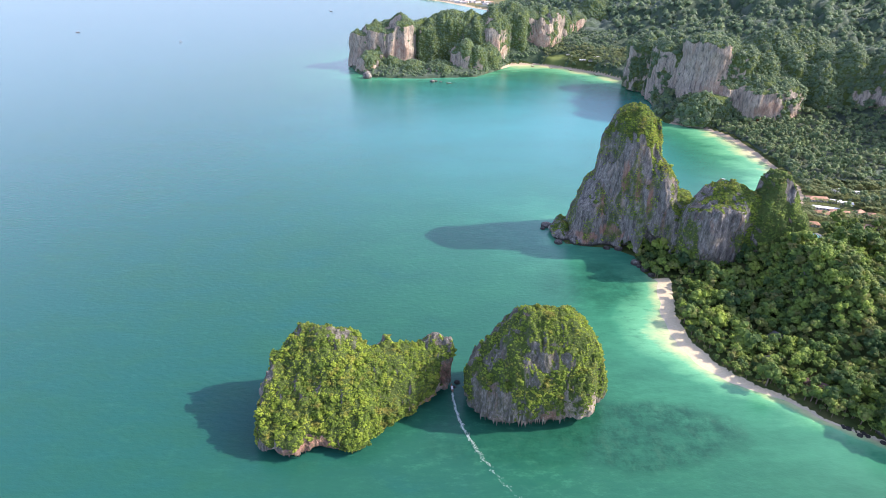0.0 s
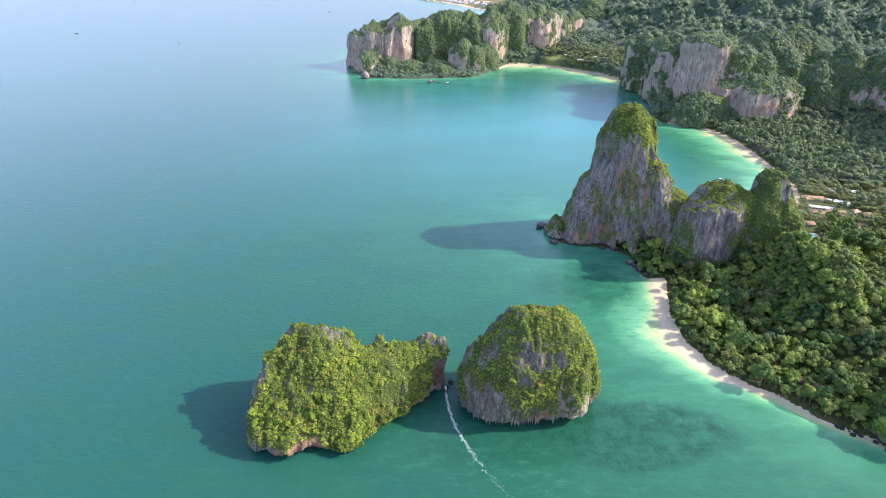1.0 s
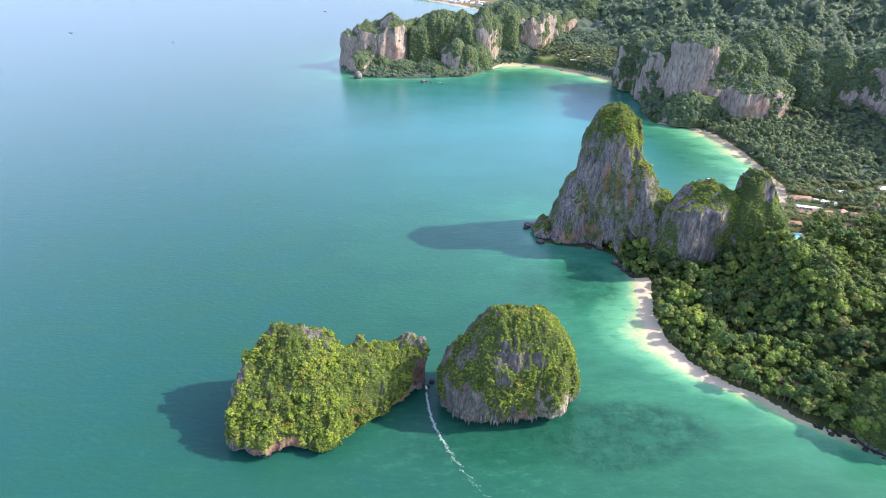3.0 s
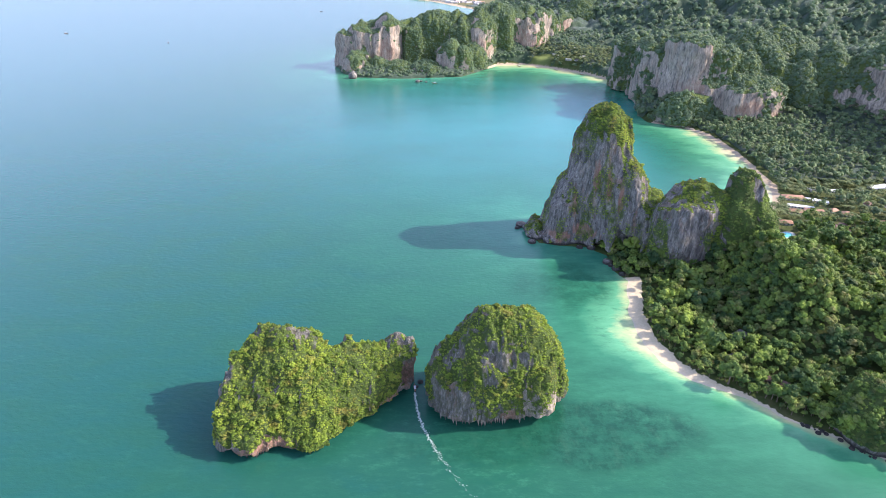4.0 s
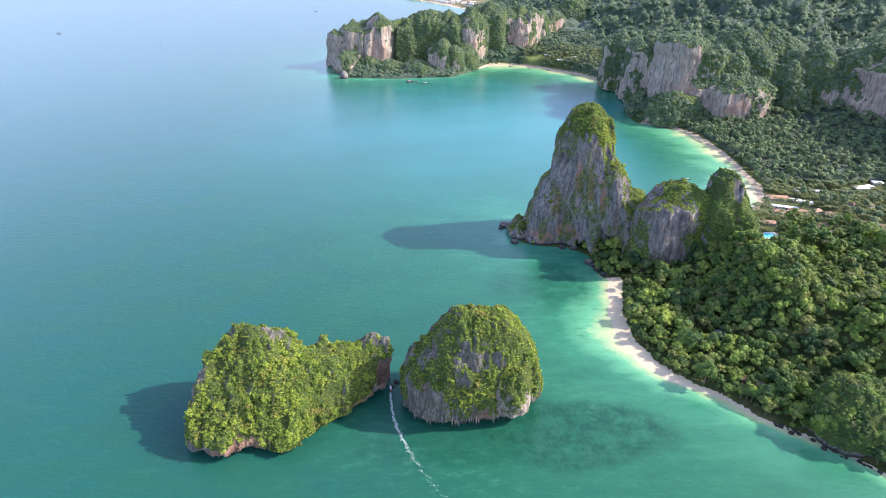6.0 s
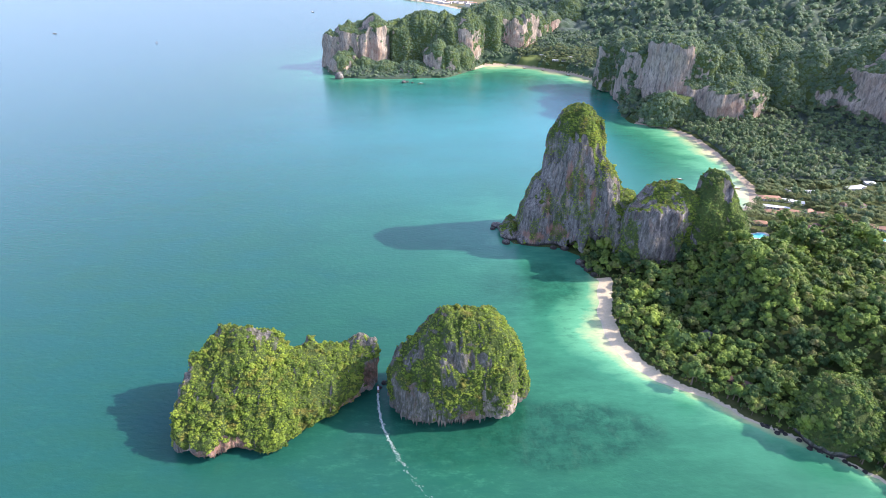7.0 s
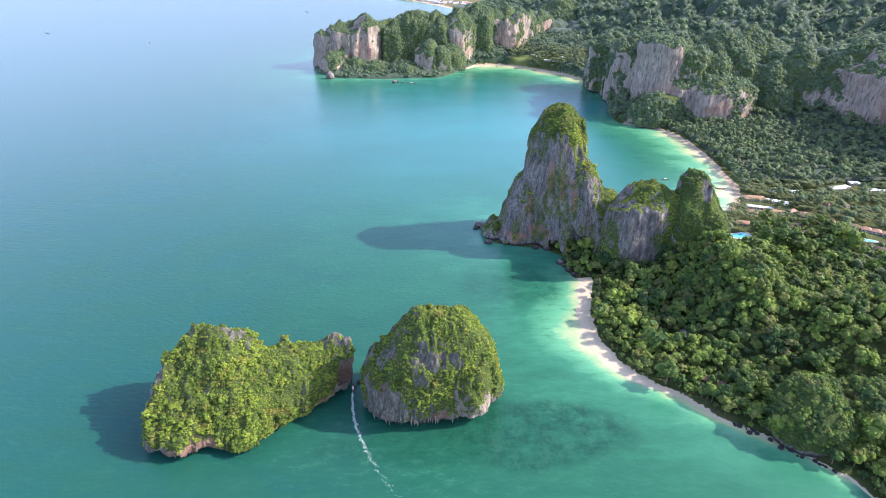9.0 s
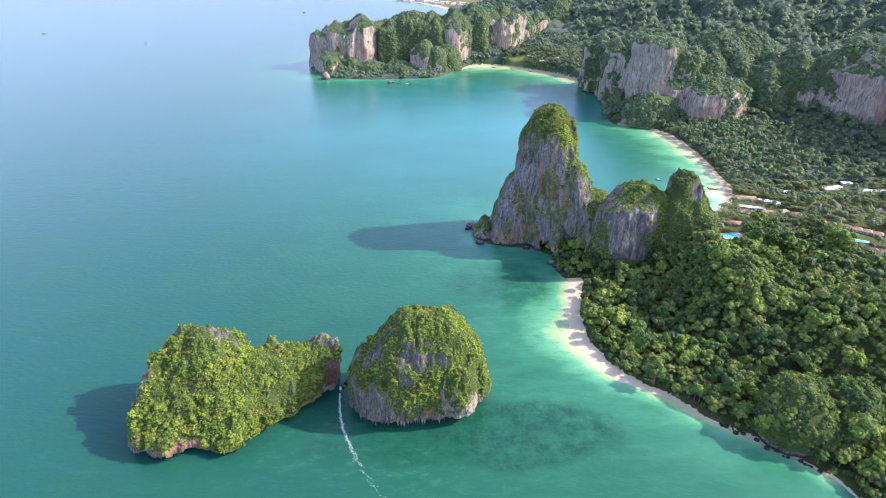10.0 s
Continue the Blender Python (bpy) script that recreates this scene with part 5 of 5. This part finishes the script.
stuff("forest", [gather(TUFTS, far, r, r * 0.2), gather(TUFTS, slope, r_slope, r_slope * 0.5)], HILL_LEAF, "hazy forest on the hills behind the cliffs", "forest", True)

TALL = [(v * [0.62, 0.62, 1.9], q) for v, q in MID_CROWNS]
spots = scatter(540, 720, 860, 1190, 15.0, lambda x, y, sd: (sd < 130) & (rng.random(len(x)) < 0.75))
r = rng.uniform(4.5, 8.0, len(spots))
stuff("casuarina_grove", [gather(TALL, spots, r, r * 0.5)], PLAIN_LEAF, "tall feathery grey-green casuarina trees behind the sand", "trees")
red = tree(2, FLAME, "flame tree in red blossom beside the beach", "tree")
red.matrix_basis = Matrix.LocRotScale(Vector((622, 1165, float(land(np.array([622.0]), np.array([1165.0]))[0]) + 3)), None, (8, 8, 8))


# ---- details of the rocks ----
def cone(bm, x, y, z0, z1, r):
    ring = [bm.verts.new((x + r * math.cos(a), y + r * math.sin(a), z0)) for a in np.arange(7) / 7 * 2 * math.pi]
    mid = [bm.verts.new((x + 0.6 * r * math.cos(a + 0.2), y + 0.6 * r * math.sin(a + 0.2), z0 * 0.45 + z1 * 0.55)) for a in np.arange(7) / 7 * 2 * math.pi]
    tip = bm.verts.new((x + 0.1, y, z1))
    for k in range(7):
        j = (k + 1) % 7
        bm.faces.new((ring[j], ring[k], mid[k], mid[j]))
        bm.faces.new((mid[j], mid[k], tip))


def fringe(shape, thing, low, high, south, count, reach, material, west=-1e9, east=1e9):
    """Stalactites along the lower lip of an overhanging rock."""
    v = shape[0]
    lip = v[(v[:, 2] > low) & (v[:, 2] < high) & (v[:, 1] < south) & (v[:, 0] > west) & (v[:, 0] < east)]
    lip = lip[np.argsort(lip[:, 1])][:len(lip) * 2 // 3]
    for at in lip[rng.integers(0, len(lip), count)]:
        long = rng.random() ** 1.8
        bm = bmesh.new()
        cone(bm, at[0] - thing.location.x, at[1] + 0.7 - thing.location.y, at[2] + 2.5, max(at[2] - 1.0 - reach * long, 0.4), (0.5 + 0.8 * long) * rng.uniform(0.7, 1.3))
        part("stalactite", bm, material, thing)


fringe(ISLE_2_SHAPE, isle_2, 6.5, 9.5, 368, 46, 5.0, ROCK)
fringe(ISLE_2_SHAPE, isle_2, 6.5, 9.5, 360, 30, 9.0, ROCK_PALE, 56, 78)
fringe(ISLE_1_SHAPE, isle_1, 4.0, 6.5, 332, 26, 3.6, ROCK_RUST, -142, -82)
fringe(CRAG_SHAPE, crag, 15, 23, 592, 44, 8.0, ROCK_PALE, 270, 330)


def boulder(x, y, r, h, seed):
    v, q = karst((x, y), [r] * 8, [h * .6] * 8, [.8] * 8, (x, y, h), 1.8, base=-1.5, seed=seed, turns=18, rows=7, caps=5)
    tagged(new("boulder", quad_mesh("boulder", v, q, [ROCK], True, growth=np.zeros(len(v)), rust=np.zeros(len(v)))), "dark wave-worn boulder standing in the sea", "boulder")


for k, (x, y, r, h) in enumerate([(-212, 1604, 12, 18), (-37, 1560, 7, 6), (-28, 1566, 4, 3), (-15, 1558, 4, 3), (96, 1703, 9, 12), (9, 399, 3, 2), (6, 393, 2, 1.4), (134, 712, 8, 5), (128, 704, 4, 2.5),
                                  (142, 664, 6, 4), (226, 612, 7, 5), (232, 596, 6, 4), (228, 604, 4, 3), (214, 648, 6, 4), (236, 584, 5, 3), (200, 650, 5, 3)]):
    boulder(x, y, r, h, 200 + k)
for k in range(34):
    u = rng.random() ** 0.8
    x, y = 312 + 62 * u, 353 - 55 * u
    big = rng.random() ** 3
    boulder(x + rng.uniform(-1, 5), y + rng.uniform(-1, 3), 0.8 + 2.2 * big, 0.6 + 1.3 * big, 260 + k)



# ---- boats and wake ----
def longtail(x, y, turn, canvas=True, scale=1.0):
    boat = tagged(new("longtail_boat"), "narrow wooden longtail boat with a pale canopy", "boat", "boats of the bay")
    boat.matrix_world = pose(x, y, 0.0, 0, 0, turn) @ Matrix.Scale(scale, 4)
    bm = bmesh.new()
    rings = []
    for u in np.linspace(0, 1, 11):
        yy = -5.5 + 11 * u
        w = 1.0 * (1 - abs(2 * u - 0.9) ** 3 * 0.75) * (1 - smooth(u, 0.85, 1.0) * 0.85)
        lift = 1.3 * smooth(u, 0.72, 1.0) + 0.25 * (1 - smooth(u, 0.0, 0.2))
        rings.append([bm.verts.new((sx * w * k, yy, zz + lift)) for sx, k, zz in ((-1, 1, 0.75), (-1, 0.7, 0.0), (0, 0, -0.35), (1, 0.7, 0.0), (1, 1, 0.75), (1, 0.86, 0.7), (0, 0.6, 0.2), (-1, 0.86, 0.7))])
    for lo, hi in zip(rings, rings[1:]):
        for k in range(8):
            bm.faces.new((lo[k], lo[(k + 1) % 8], hi[(k + 1) % 8], hi[k]))
    bm.faces.new(rings[0]), bm.faces.new(rings[-1][::-1])
    part("hull", bm, HULL, boat)
    if canvas:
        bm = bmesh.new()
        box(bm, -0.95, 0.95, -3.2, 1.6, 2.15, 2.25)
        cover = part("canopy", bm, CANVAS, boat, "pale canvas canopy")
        for px in (-0.85, 0.85):
            for py in (-3.0, -0.8, 1.4):
                bm = bmesh.new()
                box(bm, px - 0.05, px + 0.05, py - 0.05, py + 0.05, 0.6, 2.15)
                part("post", bm, HULL, cover, "thin wooden post")
    bm = bmesh.new()
    box(bm, -0.25, 0.25, -5.9, -5.2, 0.9, 1.5)
    engine = part("engine", bm, DARK_GLASS, boat, "dark outboard engine on a long shaft")
    bm = bmesh.new()
    box(bm, -0.05, 0.05, -8.6, -5.8, 0.75, 0.95)
    part("shaft", bm, DARK_GLASS, engine)
    return boat


longtail(4.5, 391, 8, True, 0.9)
for x, y, turn, s in ((442, 883, 60, 0.9), (514, 845, 75, 1.4), (7, 1545, 90, 1.4), (250, 1765, 40, 1.2), (300, 1745, 30, 1.2), (350, 1715, 30, 1.2), (410, 1655, 40, 1.2), (-930, 2150, 30, 1.5), (-1400, 2350, 80, 1.5), (-560, 3050, 60, 1.6)):
    longtail(x, y, turn, True, s)


def wake():
    """Broken foam behind the running boat: thin ragged patches on the water."""
    track = np.array([(4.5, 386), (7.3, 367), (12, 348), (18.5, 333), (26, 317), (36, 300), (49, 282), (66, 260)], float)
    step = np.linalg.norm(np.diff(track, axis=0), axis=1)
    run = np.concatenate([[0], np.cumsum(step)])
    vs, qs, count = [], [], 0
    for s in np.arange(0, run[-1], 0.075):
        u = s / run[-1]
        x, y = np.interp(s, run, track[:, 0]), np.interp(s, run, track[:, 1])
        wide = 0.5 + 1.9 * u
        if rng.random() > (1.0 - 0.95 * u) ** 1.9 * 0.7:
            continue
        c = np.array([x + wide * (0.35 * math.sin(s * 0.55) + rng.normal() * 0.6), y + rng.normal() * 0.3])
        a, l, w = rng.uniform(-0.5, 0.5) + 0.4 * math.cos(s * 0.9), rng.uniform(0.3, 1.0) * (1 - 0.4 * u), rng.uniform(0.08, 0.26) * (1 - 0.3 * u)
        ring = [c + [l * math.cos(t) * math.cos(a) - w * math.sin(t) * math.sin(a), l * math.cos(t) * math.sin(a) + w * math.sin(t) * math.cos(a)] for t in np.arange(8) / 8 * 2 * math.pi]
        ring = [p + rng.normal(size=2) * 0.06 for p in ring]
        h = 0.10 + rng.uniform(0, 0.06)
        v = np.array([[*p, 0.02] for p in ring] + [[*(c + (p - c) * 0.75), h] for p in ring])
        q = [[k, (k + 1) % 8, 8 + (k + 1) % 8, 8 + k] for k in range(8)] + [[8, 9, 10, 15], [10, 11, 14, 15], [11, 12, 13, 14]]
        vs.append(v), qs.append(np.array(q) + count)
        count += 16
    ob = new("boat_wake", quad_mesh("boat_wake", np.concatenate(vs), np.concatenate(qs), [FOAM], True))
    tagged(ob, "white broken foam trailing behind the boat", "wake", kind="stuff")


wake()
